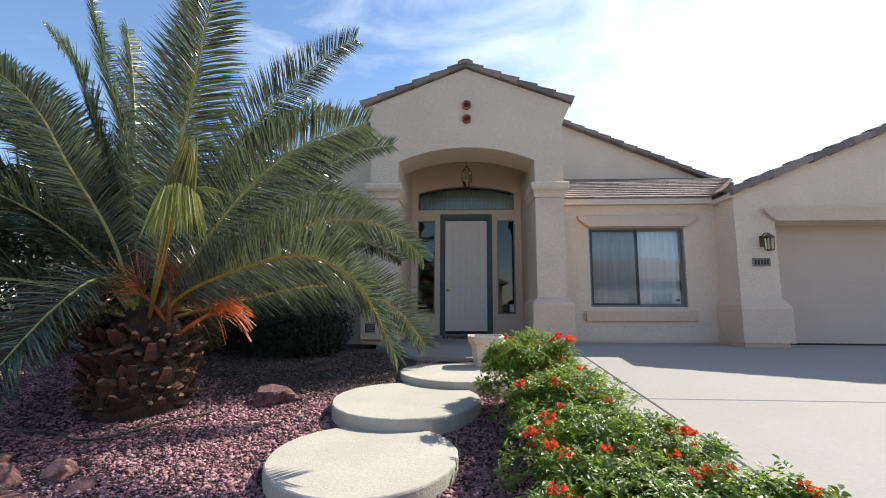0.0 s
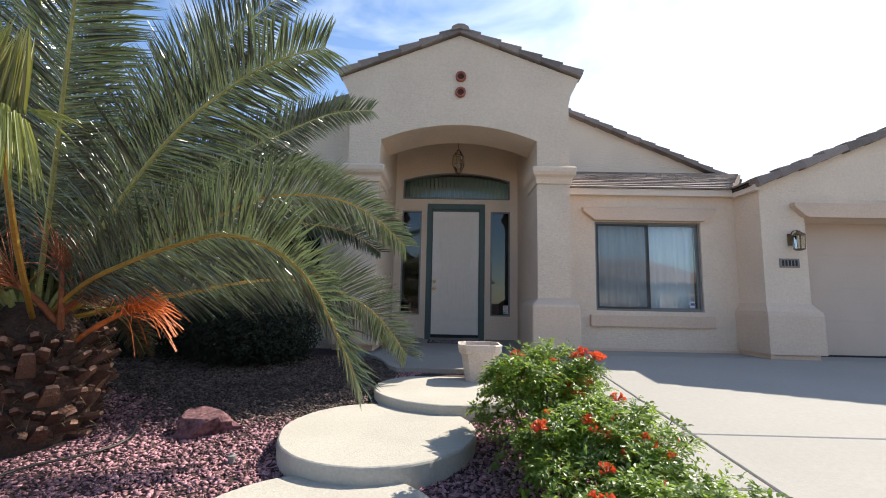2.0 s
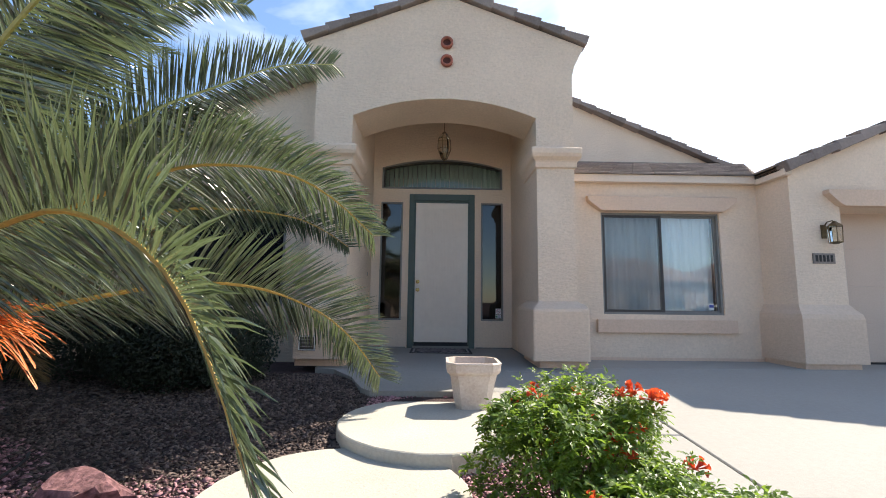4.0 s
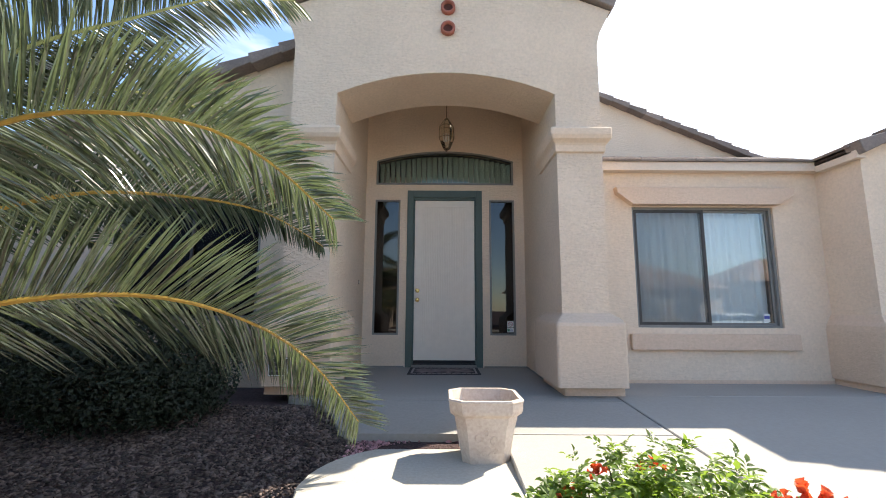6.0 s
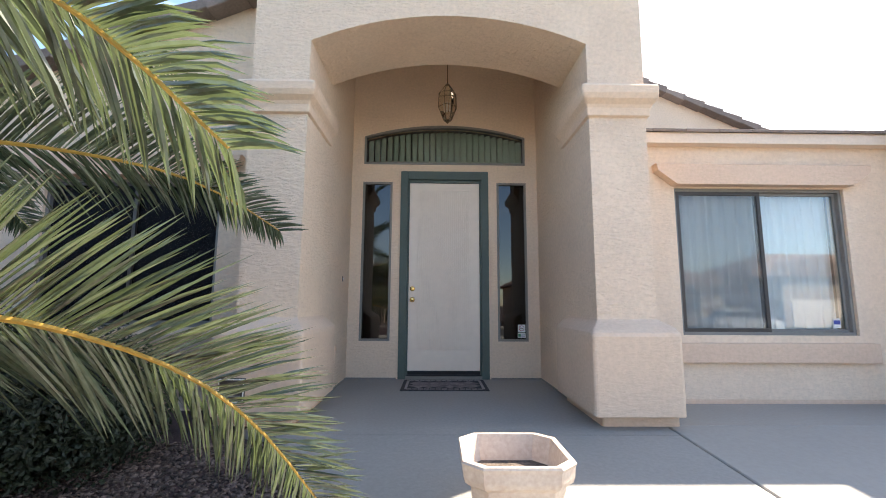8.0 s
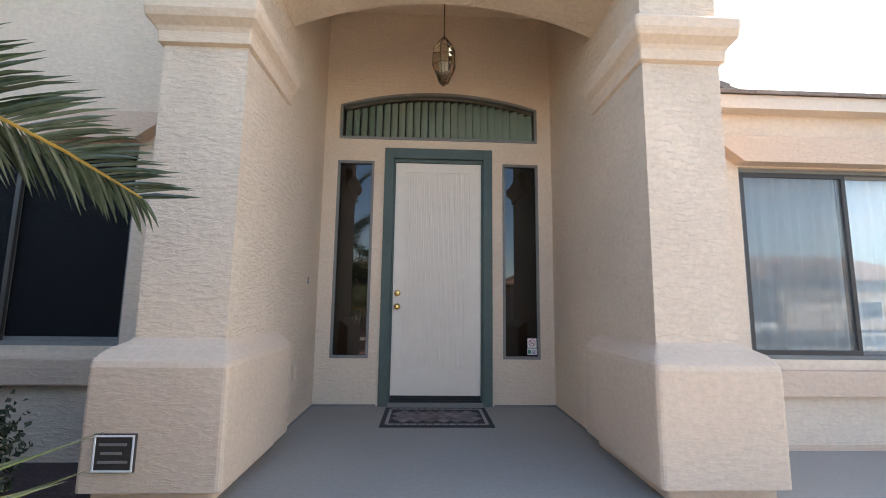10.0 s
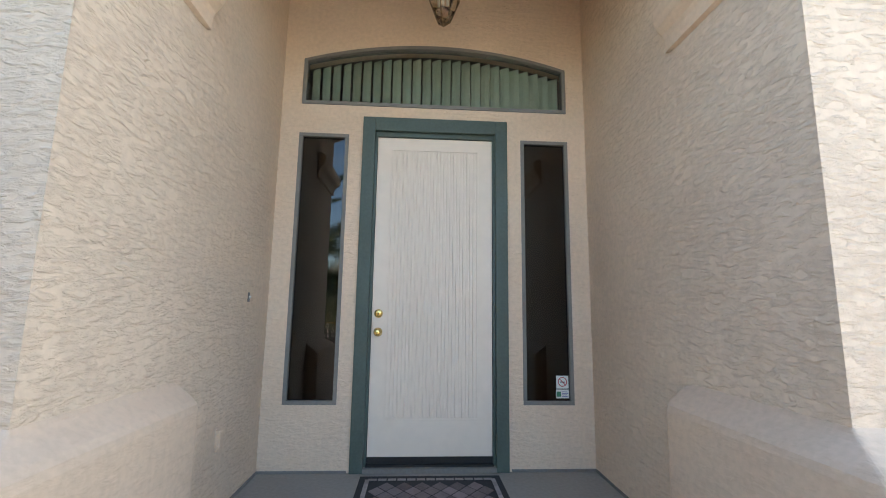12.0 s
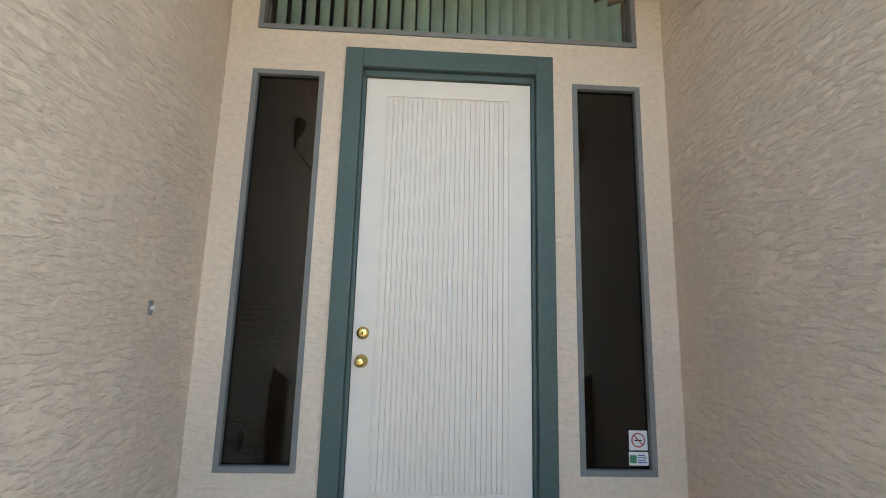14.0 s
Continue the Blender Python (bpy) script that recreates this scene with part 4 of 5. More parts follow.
def build_mat():
    m = thing("doormat", "grey patterned doormat with a diamond lattice and tiled border", "doormat", (0, -0.40, 0))
    part("backing", boxes((-0.48, 0.48, -0.32, 0.32, 0, 0.008), bev=0.003), MAT_DARK, m)
    bm = bmesh.new()
    prism(bm, [(-0.051, 0), (0, -0.062), (0.051, 0), (0, 0.062)], 0.008, 0.0115, "z")
    di = bpy.data.meshes.new("diamond")
    bm.to_mesh(di)
    bm.free()
    di.materials.append(MAT_TILE)
    for r in range(7):
        for c in range(7):
            x, y = -0.348 + 0.116 * c + (0.058 if r % 2 else 0), -0.21 + 0.07 * r
            if abs(x) < 0.36 and abs(y) < 0.2:
                ob = new("diamond", di)
                ob.parent = m
                ob.location = (x, y, 0)
    bm = boxes((-0.028, 0.028, -0.014, 0.014, 0.008, 0.0115))
    ti = bpy.data.meshes.new("border_tile")
    bm.to_mesh(ti)
    bm.free()
    ti.materials.append(MAT_EDGE)
    for s in (-1, 1):
        for k in range(13):
            ob = new("border_tile", ti)
            ob.parent = m
            ob.location = (-0.39 + 0.065 * k, s * 0.255, 0)
        for k in range(8):
            ob = new("border_tile", ti)
            ob.parent = m
            ob.location = (s * 0.425, -0.227 + 0.065 * k, 0)
            ob.rotation_euler = (0, 0, math.pi / 2)


build_rooms()
build_front_door()
build_sidelights()
build_transom()
build_windows()
build_fittings()
build_pier_sign()
build_planter()
build_mat()

# ---- plants and yard ----
def leaf_material(name, colour, glow, vary=0.3, rough=0.45, fac=0.35, alt=None, spec=0.6):
    """A leaf that lets some light through."""
    m = material(name, colour, rough, vary=vary, big=4, fine=40, per="island", alt=alt, spec=spec)
    nt = m.node_tree
    p = nt.nodes["Principled BSDF"]
    t = nt.nodes.new("ShaderNodeBsdfTranslucent")
    t.inputs["Color"].default_value = (*glow, 1)
    mx = nt.nodes.new("ShaderNodeMixShader")
    mx.inputs["Fac"].default_value = fac
    nt.links.new(p.outputs[0], mx.inputs[1])
    nt.links.new(t.outputs[0], mx.inputs[2])
    nt.links.new(mx.outputs[0], nt.nodes["Material Output"].inputs["Surface"])
    return m


PALM_LEAF = leaf_material("palm_leaflet", (0.012, 0.021, 0.011), (0.20, 0.265, 0.11), 0.5, 0.27, 0.21, alt=(0.145, 0.18, 0.118), spec=1.0)
PALM_DRY = leaf_material("dry_leaflet", (0.20, 0.15, 0.08), (0.28, 0.20, 0.08), 0.3, 0.7, 0.25)
PALM_PALE = leaf_material("pale_leaflet", (0.22, 0.25, 0.07), (0.44, 0.46, 0.12), 0.3, 0.4, 0.4)
PALM_FADED = leaf_material("faded_leaflet", (0.15, 0.18, 0.04), (0.36, 0.38, 0.08), 0.4, 0.5, 0.4, alt=(0.26, 0.22, 0.08))
RACHIS = material("palm_rib", (0.36, 0.36, 0.12), 0.5, vary=0.25, big=4, fine=40)
RACHIS_RIPE = material("palm_rib_yellow", (0.42, 0.25, 0.045), 0.5, vary=0.2, big=4, fine=40)
TRUNK = material("palm_trunk_fibre", (0.075, 0.042, 0.028), 0.95, vary=0.4, big=8, fine=60, bump=0.01, bumpscale=50)
STUB = material("cut_palm_base", (0.05, 0.023, 0.015), 0.85, vary=0.5, big=14, fine=70, per="object", alt=(0.17, 0.08, 0.048), bump=0.012, bumpscale=50)
STUB_CUT = material("pale_cut_end", (0.16, 0.075, 0.05), 0.9, vary=0.45, big=20, fine=90, per="object", alt=(0.36, 0.20, 0.14), bump=0.006, bumpscale=90)
FRUIT = material("orange_fruit_stalk", (0.68, 0.16, 0.03), 0.5, vary=0.25, big=8, fine=40)
FRUIT_DULL = material("faded_fruit_stalk", (0.34, 0.115, 0.05), 0.7, vary=0.3, big=8, fine=40)
BUSH_LEAF = leaf_material("shrub_leaf", (0.036, 0.080, 0.014), (0.31, 0.46, 0.060), 0.5, 0.40, 0.40, alt=(0.16, 0.25, 0.040), spec=0.55)
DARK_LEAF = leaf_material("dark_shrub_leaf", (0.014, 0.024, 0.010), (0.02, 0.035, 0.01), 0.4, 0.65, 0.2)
TWIG = material("twig_bark", (0.14, 0.09, 0.055), 0.9, vary=0.3, big=10, fine=60)
PETAL = leaf_material("flower_petal", (0.78, 0.10, 0.03), (0.85, 0.16, 0.05), 0.25, 0.5, 0.3)
ROCK = material("red_rock", (0.28, 0.11, 0.10), 0.9, vary=0.5, big=7, fine=30, alt=(0.42, 0.215, 0.185), bump=0.02, bumpscale=14)
# ROCK again, darker and more purple, for the single stone in shade
SHADED_PURPLE_ROCK = material("shaded_purple_rock", (0.11, 0.045, 0.05), 0.9, vary=0.5, big=9, fine=30, alt=(0.25, 0.12, 0.125), bump=0.03, bumpscale=12)
HOSE = material("black_hose", (0.03, 0.028, 0.026), 0.6, vary=0.2)


def mesh_object(name, verts, faces, mat, parent=None):
    me = bpy.data.meshes.new(name)
    me.from_pydata(verts, [], faces)
    me.materials.append(mat)
    ob = new(name, me)
    if parent is not None:
        ob.parent = parent
    return ob


def smooth_curve(pts, n):
    """Catmull-Rom through the points, n samples."""
    p = [Vector(q) for q in pts]
    p = [p[0] * 2 - p[1]] + p + [p[-1] * 2 - p[-2]]
    out = []
    m = len(p) - 3
    for i in range(n):
        u = i / (n - 1) * m
        k = min(int(u), m - 1)
        t = u - k
        a, b, c, d = p[k:k + 4]
        out.append(0.5 * ((2 * b) + (c - a) * t + (2 * a - 5 * b + 4 * c - d) * t * t + (3 * b - a - 3 * c + d) * t ** 3))
    # even spacing
    L = [0.0]
    for a, b in zip(out, out[1:]):
        L.append(L[-1] + (b - a).length)
    res, k = [], 0
    for i in range(n):
        s = L[-1] * i / (n - 1)
        while k < n - 2 and L[k + 1] < s:
            k += 1
        f = (s - L[k]) / max(1e-6, L[k + 1] - L[k])
        res.append(out[k].lerp(out[k + 1], f))
    return res, L[-1]


def frond(parent, pts, seed, leaf=0.40, mat=None, rib=None, roll=0.0, spread=0.95, droop=0.16, width=0.0070, start=0.12):
    """One feather frond along pts: a tapered rib and two ranks of folded leaflets."""
    rng = random.Random(seed)
    line, L = smooth_curve(pts, 48)
    fr = new("frond")
    fr.parent = parent
    bm = bmesh.new()
    tube(bm, line[::2] + [line[-1]], 0.022, 0.003, 5)
    part("rib", bm, rib or RACHIS, fr)
    V, F = [], []
    n = int(L / 0.0115)
    for i in range(n):
        s = start + (1 - start) * i / (n - 1)
        u = s * 47
        k = min(int(u), 46)
        p = line[k].lerp(line[k + 1], u - k)
        T = (line[min(k + 2, 47)] - line[max(k - 1, 0)]).normalized()
        S = T.cross(Vector((0, 0, 1)))
        S = S.normalized() if S.length > 0.15 else Vector((1, 0, 0))
        N = S.cross(T).normalized()
        R = Matrix.Rotation(roll, 3, T)
        S, N = R @ S, R @ N
        prof = min(1.0, 0.40 + (s - start) * 2.6) * min(1.0, 0.36 + 1.9 * (1 - s))
        for sg in (-1, 1):
            ln = leaf * prof * rng.uniform(0.86, 1.1)
            lean = 0.36 + 0.45 * s + 0.9 * max(0, s - 0.85)
            d = (T * lean * rng.uniform(0.85, 1.15) + S * sg * spread + N * rng.choice((0.0, 0.2, 0.45)) * rng.uniform(0.6, 1.3)).normalized()
            wv = Matrix.Rotation(rng.gauss(0, 0.55), 3, d) @ d.cross(N).normalized()
            nv = wv.cross(d).normalized()
            w = width * (0.8 + 0.3 * prof)
            q, dd = p.copy(), d.copy()
            base = len(V)
            for j, ww in enumerate((0.45, 1.0, 0.8)):
                V.extend((q - wv * w * ww + nv * w * 0.6 * ww, q, q + wv * w * ww + nv * w * 0.6 * ww))
                q = q + dd * ln / 3
                dd = (dd + Vector((0, 0, -droop * rng.uniform(0.6, 1.3) * (j + 1) / 2.2))).normalized()
            V.append(q)
            for j in range(2):
                a = base + 3 * j
                F.extend(((a, a + 1, a + 4, a + 3), (a + 1, a + 2, a + 5, a + 4)))
            a = base + 6
            F.extend(((a, a + 1, a + 3), (a + 1, a + 2, a + 3)))
    tagged(mesh_object("foliage", V, F, mat or PALM_LEAF, fr), kind="stuff")
    return fr


def folded_frond(parent, pts):
    """A frond whose end has bent over: leaflets hang in a curtain from the bend, dry ones stand above it."""
    rng = random.Random(77)
    line, L = smooth_curve(pts, 30)
    fr = new("frond")
    fr.parent = parent
    bm = bmesh.new()
    tube(bm, line, 0.020, 0.011, 6)
    part("rib", bm, RACHIS_RIPE, fr)
    B = line[-1]
    side = (line[-1] - line[-3]).cross(Vector((0, 0, 1))).normalized()
    fwd = Vector((0, 0, 1)).cross(side) * -1

    def strip(V, F, q, d, ln, w, fall):
        a = len(V)
        wv = d.cross(fwd).normalized() if d.cross(fwd).length > 0.1 else side
        for k, ww in enumerate((0.7, 1.0, 0.7)):
            V.extend((q - wv * w * ww, q + fwd * w * 0.5, q + wv * w * ww))
            q = q + d * ln / 3
            d = (d + Vector((0, 0, -fall))).normalized()
        V.append(q)
        for k in range(2):
            c = a + 3 * k
            F.extend(((c, c + 1, c + 4, c + 3), (c + 1, c + 2, c + 5, c + 4)))
        c = a + 6
        F.extend(((c, c + 1, c + 3), (c + 1, c + 2, c + 3)))

    V, F = [], []
    for k in range(80):
        u = rng.uniform(-1, 1)
        q = B + side * 0.10 * u + Vector((0, 0, -0.06 * u * u)) + fwd * rng.uniform(-0.04, 0.04)
        strip(V, F, q, (Vector((0, 0, -0.85)) + side * 0.28 * u + fwd * rng.uniform(-0.2, 0.2)).normalized(), rng.uniform(0.22, 0.36), 0.006, 0.2)
    for k in range(24):
        u = rng.choice((-1, 1))
        strip(V, F, B + side * 0.09 * u, (side * u + Vector((0, 0, rng.uniform(-0.5, 0.4)))).normalized(), rng.uniform(0.08, 0.2), 0.005, 0.25)
    tagged(mesh_object("foliage", V, F, PALM_PALE, fr), kind="stuff")
    V, F = [], []
    for k in range(70):
        u = rng.uniform(-1, 1)
        q = B + side * 0.085 * u + Vector((0, 0, -0.02))
        strip(V, F, q, (Vector((0, 0, 1)) + side * (-0.16 * u - 0.12) + fwd * rng.uniform(-0.15, 0.25)).normalized(), rng.uniform(0.20, 0.38), 0.006, -0.02)
    tagged(mesh_object("dry_tip", V, F, PALM_FADED, fr), kind="stuff")


def build_palm():
    C = Vector((-3.25, -5.0, 0.0))
    palm = thing("palm_tree", "young date palm with a stubby trunk and long arching fronds", "palm tree", (0, 0, 0))
    gz = lawn_z(-5.0)
    bm = bmesh.new()
    turned(bm, [(0.36, gz - 0.05), (0.41, gz + 0.15), (0.43, 0.05), (0.38, 0.3), (0.28, 0.5), (0.15, 0.66)], 28, C)
    part("trunk", bm, TRUNK, palm)
    # cut leaf bases in a spiral
    bm = bmesh.new()
    rings(bm, [[(-0.062, 0, -0.045), (0.062, 0, -0.045), (0.062, 0, 0.03), (0.0, 0, 0.05), (-0.062, 0, 0.03)], [(-0.055, 0.09, -0.005), (0.055, 0.09, -0.005), (0.05, 0.09, 0.05), (0.0, 0.09, 0.068), (-0.05, 0.09, 0.05)], [(-0.04, 0.135, 0.035), (0.04, 0.135, 0.035), (0.036, 0.13, 0.066), (0.0, 0.125, 0.08), (-0.036, 0.13, 0.066)]])
    bmesh.ops.recalc_face_normals(bm, faces=bm.faces[:])
    sm = bpy.data.meshes.new("leaf_base")
    bm.to_mesh(sm)
    bm.free()
    sm.materials.append(STUB)
    sm.materials.append(STUB_CUT)
    max(sm.polygons, key=lambda f: f.center.y).material_index = 1
    rng = random.Random(8)
    for k in range(170):
        z = gz + 0.04 + 0.74 * k / 170
        r = 0.375 + 0.05 * math.sin((z - gz) * 2.8) - max(0, z - 0.2) * 0.35
        a = k * 2.39996
        ob = new("leaf_base", sm)
        ob.parent = palm
        ob.matrix_local = Matrix.Translation((C.x + r * math.cos(a), C.y + r * math.sin(a), z)) @ Matrix.Rotation(a - math.pi / 2, 4, "Z") @ Matrix.Rotation(radians(rng.uniform(-22, 50)), 4, "X") @ Matrix.Rotation(radians(rng.uniform(-25, 25)), 4, "Y") @ Matrix.Diagonal((rng.uniform(0.5, 0.95), rng.uniform(0.5, 1.35), rng.uniform(0.4, 0.85), 1))

    def along(az, prof):
        h = Vector((math.cos(az), math.sin(az), 0))
        return [C + h * r + Vector((0, 0, z)) for r, z in prof]

    def towards(x, y):
        return math.atan2(y - C.y, x - C.x)

    b = (0.08, 0.50)
    frond(palm, along(towards(-0.51, -6.17), [b, (0.6, 0.80), (1.2, 0.97), (1.67, 1.06), (2.05, 1.09), (2.45, 0.97), (2.72, 0.76), (2.98, 0.36)]), 1, 0.50, rib=RACHIS_RIPE, roll=-0.9)
    frond(palm, along(towards(-0.75, -3.75), [b, (0.7, 0.68), (1.4, 0.86), (1.75, 0.90), (2.0, 0.885), (2.25, 0.82), (2.55, 0.68), (2.8, 0.47), (3.04, 0.16)]), 2, 0.54, rib=RACHIS_RIPE, roll=-0.95, droop=0.08)
    frond(palm, along(towards(-0.42, -4.62), [b, (0.7, 1.05), (1.5, 1.51), (1.9, 1.60), (2.28, 1.56), (2.55, 1.42), (2.80, 1.2)]), 3, 0.45, rib=RACHIS_RIPE, roll=-0.95, droop=0.30)
    frond(palm, along(towards(-0.87, -3.04), [b, (0.7, 1.0), (1.41, 1.42), (1.9, 1.53), (2.43, 1.53), (2.75, 1.43), (2.98, 1.31)]), 4, 0.40, rib=RACHIS_RIPE, roll=-0.8)
    frond(palm, along(towards(-0.97, -3.92), [b, (0.6, 1.35), (1.29, 2.05), (1.7, 2.35), (2.11, 2.62), (2.53, 2.75)]), 5, 0.42, roll=-0.8)
    frond(palm, along(towards(-0.76, -6.13), [b, (0.55, 0.98), (1.05, 1.46), (1.57, 1.82), (2.1, 2.02), (2.45, 2.07), (2.73, 2.06)]), 6, 0.52, roll=-0.8)
    frond(palm, along(towards(-1.35, -4.59), [b, (0.4, 1.5), (0.87, 2.6), (1.32, 3.18), (1.75, 3.65), (1.98, 3.82)]), 7, 0.48, roll=-0.7)
    frond(palm, along(towards(-1.55, -4.2), [b, (0.4, 1.4), (0.95, 2.4), (1.45, 2.95), (1.85, 3.05)]), 8, 0.36, roll=-0.6)
    # frond that leans out and folds over at the end
    folded_frond(palm, along(towards(-1.73, -6.8), [b, (0.7, 0.72), (1.4, 0.98), (1.95, 1.24), (2.2, 1.37), (2.36, 1.41)]))
    more = [(-165, [b, (0.2, 1.5), (0.4, 2.5), (0.62, 3.2), (0.85, 4.0)]), (-46, [b, (0.5, 1.25), (1.0, 1.9), (1.5, 2.45), (1.95, 2.9), (2.25, 3.12)]),
            (100, [b, (0.15, 1.6), (0.25, 2.7), (0.3, 3.6), (0.3, 4.4)]), (150, [b, (0.4, 1.6), (0.75, 2.7), (1.0, 3.5), (1.3, 4.2)]),
            (172, [b, (0.4, 1.5), (0.9, 2.6), (1.3, 3.4), (1.75, 3.9)]), (182, [b, (0.4, 1.35), (0.9, 2.3), (1.4, 2.95), (2.0, 3.4)]), (-158, [b, (0.45, 1.3), (0.95, 2.1), (1.5, 2.7), (2.1, 3.0)]), (160, [b, (0.5, 1.4), (1.0, 2.2), (1.6, 2.7), (2.3, 2.8)]), (190, [b, (0.5, 1.5), (1.2, 2.4), (1.8, 2.8), (2.5, 2.75)]),
            (205, [b, (0.6, 1.3), (1.4, 1.9), (2.1, 2.0), (2.8, 1.7)]), (-150, [b, (0.6, 1.2), (1.3, 1.75), (2.0, 1.85), (2.7, 1.5)]),
            (-96, [b, (0.35, 0.86), (0.6, 0.90), (0.9, 0.66), (1.15, 0.36), (1.42, -0.02), (1.6, -0.3)]), (-142, [b, (0.6, 0.8), (1.2, 0.9), (1.8, 0.65), (2.3, 0.1)]),
            (60, [b, (0.3, 1.5), (0.7, 2.4), (1.1, 2.9), (1.5, 2.95)]), (35, [b, (0.6, 1.3), (1.2, 1.9), (1.9, 2.1), (2.5, 1.9)]),
            (80, [b, (0.6, 1.2), (1.3, 1.7), (2.0, 1.75), (2.5, 1.4)]), (120, [b, (0.7, 1.3), (1.4, 1.9), (2.1, 1.9), (2.7, 1.5)]),
            (140, [b, (0.8, 1.0), (1.5, 1.3), (2.2, 1.2), (2.8, 0.8)]),
            
            (-110, [b, (0.4, 1.3), (0.8, 1.9), (1.1, 2.35), (1.5, 2.6)]), (-170, [b, (0.5, 1.4), (1.0, 2.1), (1.5, 2.5), (2.1, 2.6)]),
            (20, [b, (0.35, 1.4), (0.7, 2.1), (1.0, 2.6), (1.2, 2.9)])]
    more += [(a, [b, (0.4, 0.95 + 0.1 * (k % 3)), (0.9, 1.3 + 0.2 * (k % 3)), (1.4, 1.45 + 0.25 * (k % 3)), (1.9, 1.3 + 0.3 * (k % 3))]) for k, a in enumerate((70, 90, 110, 130, 155, 175, 195, 220, 100, 145))]
    for k, (az, prof) in enumerate(more):
        frond(palm, along(radians(az), prof), 20 + k, 0.50 if k == 1 else 0.44 if k < 12 else 0.40, roll=rng.uniform(-0.7, 0.7))
    for k, az in enumerate((165, 190, 215, -160, -130, -112, 130, 95)):
        frond(palm, along(radians(az), [b, (0.4, 0.62), (0.8, 0.56), (1.15, 0.36), (1.4, 0.1)]), 60 + k, 0.34, PALM_DRY if 70 < abs(az) else PALM_LEAF, spread=0.7, droop=0.4)
    # fruit stalks
    for k, (tip, n, mat, spread) in enumerate((((-2.55, -4.95, 0.62), 95, FRUIT, 0.42), ((-2.85, -5.25, 0.92), 60, FRUIT_DULL, 0.42), ((-3.05, -5.4, 0.80), 60, FRUIT_DULL, 0.45), ((-2.75, -5.1, 0.72), 50, FRUIT_DULL, 0.40))):
        tip = Vector(tip)
        st = new("fruit_stalk")
        st.parent = palm
        bm = bmesh.new()
        root = C + Vector((0.25, -0.05, 0.28 + 0.1 * k))
        mid = root.lerp(tip, 0.55) + Vector((0, 0, 0.03))
        tube(bm, smooth_curve([root, mid, tip], 8)[0], 0.026, 0.018, 6)
        part("stem", bm, mat, st)
        out = (tip - mid).normalized()
        bm = bmesh.new()
        r2 = random.Random(90 + k)
        for i in range(n):
            d = (out * 1.0 + Vector((r2.uniform(-0.7, 0.7), r2.uniform(-0.9, 0.9), r2.uniform(-0.7, 0.8)))).normalized() if mat is not FRUIT else (out * 0.9 + Vector((r2.gauss(0, 0.45), r2.gauss(0, 0.55), r2.gauss(0, 0.4)))).normalized()
            ln = spread * r2.uniform(0.7, 1.15)
            a = tip - out * r2.uniform(0, 0.08)
            m1 = a + d * ln * 0.5 + Vector((0, 0, 0.01))
            e = a + d * ln * 0.9 + Vector((0, 0, -ln * (r2.uniform(0.1, 0.5) if mat is FRUIT else r2.uniform(-0.1, 0.3))))
            tube(bm, smooth_curve([a, m1, e], 6)[0], 0.004 if mat is FRUIT else 0.0038, 0.003, 3)
        tagged(part("strand_tuft", bm, mat, st), kind="stuff")
    # loose fibre and old threads on the trunk
    r3 = random.Random(55)
    bm = bmesh.new()
    for k in range(170):
        a = r3.uniform(0, 6.28)
        z = gz + r3.uniform(0.1, 0.85)
        q = Vector((C.x + 0.44 * math.cos(a), C.y + 0.44 * math.sin(a), z))
        o = Vector((math.cos(a) * r3.uniform(0.02, 0.12), math.sin(a) * r3.uniform(0.02, 0.12), r3.uniform(-0.16, 0.06)))
        tube(bm, [q, q + o * 0.5 + Vector((0, 0, 0.02)), q + o], 0.003, 0.0015, 3)
    tagged(part("fibre", bm, PALM_DRY, palm), kind="stuff")
    # watering hose round the base
    h = thing("irrigation_hose", "thin black irrigation hose curving over the gravel", "hose", (0, 0, 0))
    bm = bmesh.new()
    pts = []
    for k in range(30):
        a = radians(-150 + k * 7.0)
        r = 0.80 + 0.07 * math.sin(k * 0.7)
        pts.append((C.x + r * math.cos(a), C.y + r * math.sin(a), lawn_z(C.y + r * math.sin(a)) + 0.03))
    tube(bm, pts, 0.009, n=6)
    part("hose", bm, HOSE, h)


def leaf_cloud(rng, blobs, n, size, up=0.5, low=-0.45):
    """Folded leaves scattered through the outer shell of rounded masses: (x, y, z, rx, ry, rz)."""
    V, F = [], []
    wts = [b[3] * b[4] + b[3] * b[5] + b[4] * b[5] for b in blobs]
    for b in rng.choices(blobs, wts, k=n):
        d = Vector((rng.gauss(0, 1), rng.gauss(0, 1), rng.gauss(0, 1))).normalized()
        if d.z < low:
            d.z = -d.z
        k = rng.uniform(0.62, 1.06)
        lump = 1 + 0.16 * noise.noise(Vector((d.x * 2.2 + b[0] * 3, d.y * 2.2 + b[1] * 3, d.z * 2.2)))
        p = Vector((b[0] + d.x * b[3] * k * lump, b[1] + d.y * b[4] * k * lump, b[2] + d.z * b[5] * k * lump))
        g = (d + Vector((rng.gauss(0, 0.7), rng.gauss(0, 0.7), rng.gauss(0, 0.5) + up))).normalized()
        s = g.orthogonal().normalized()
        s = (Matrix.Rotation(rng.uniform(0, 6.28), 3, g) @ s)
        f = g.cross(s)
        ln, w = size * rng.uniform(0.7, 1.3), size * rng.uniform(0.28, 0.42)
        a = len(V)
        V.extend((p, p + s * ln * 0.45 + f * w + g * w * 0.4, p + s * ln - g * ln * 0.12, p + s * ln * 0.45 - f * w + g * w * 0.4))
        F.extend(((a, a + 1, a + 2), (a, a + 2, a + 3)))
    return V, F


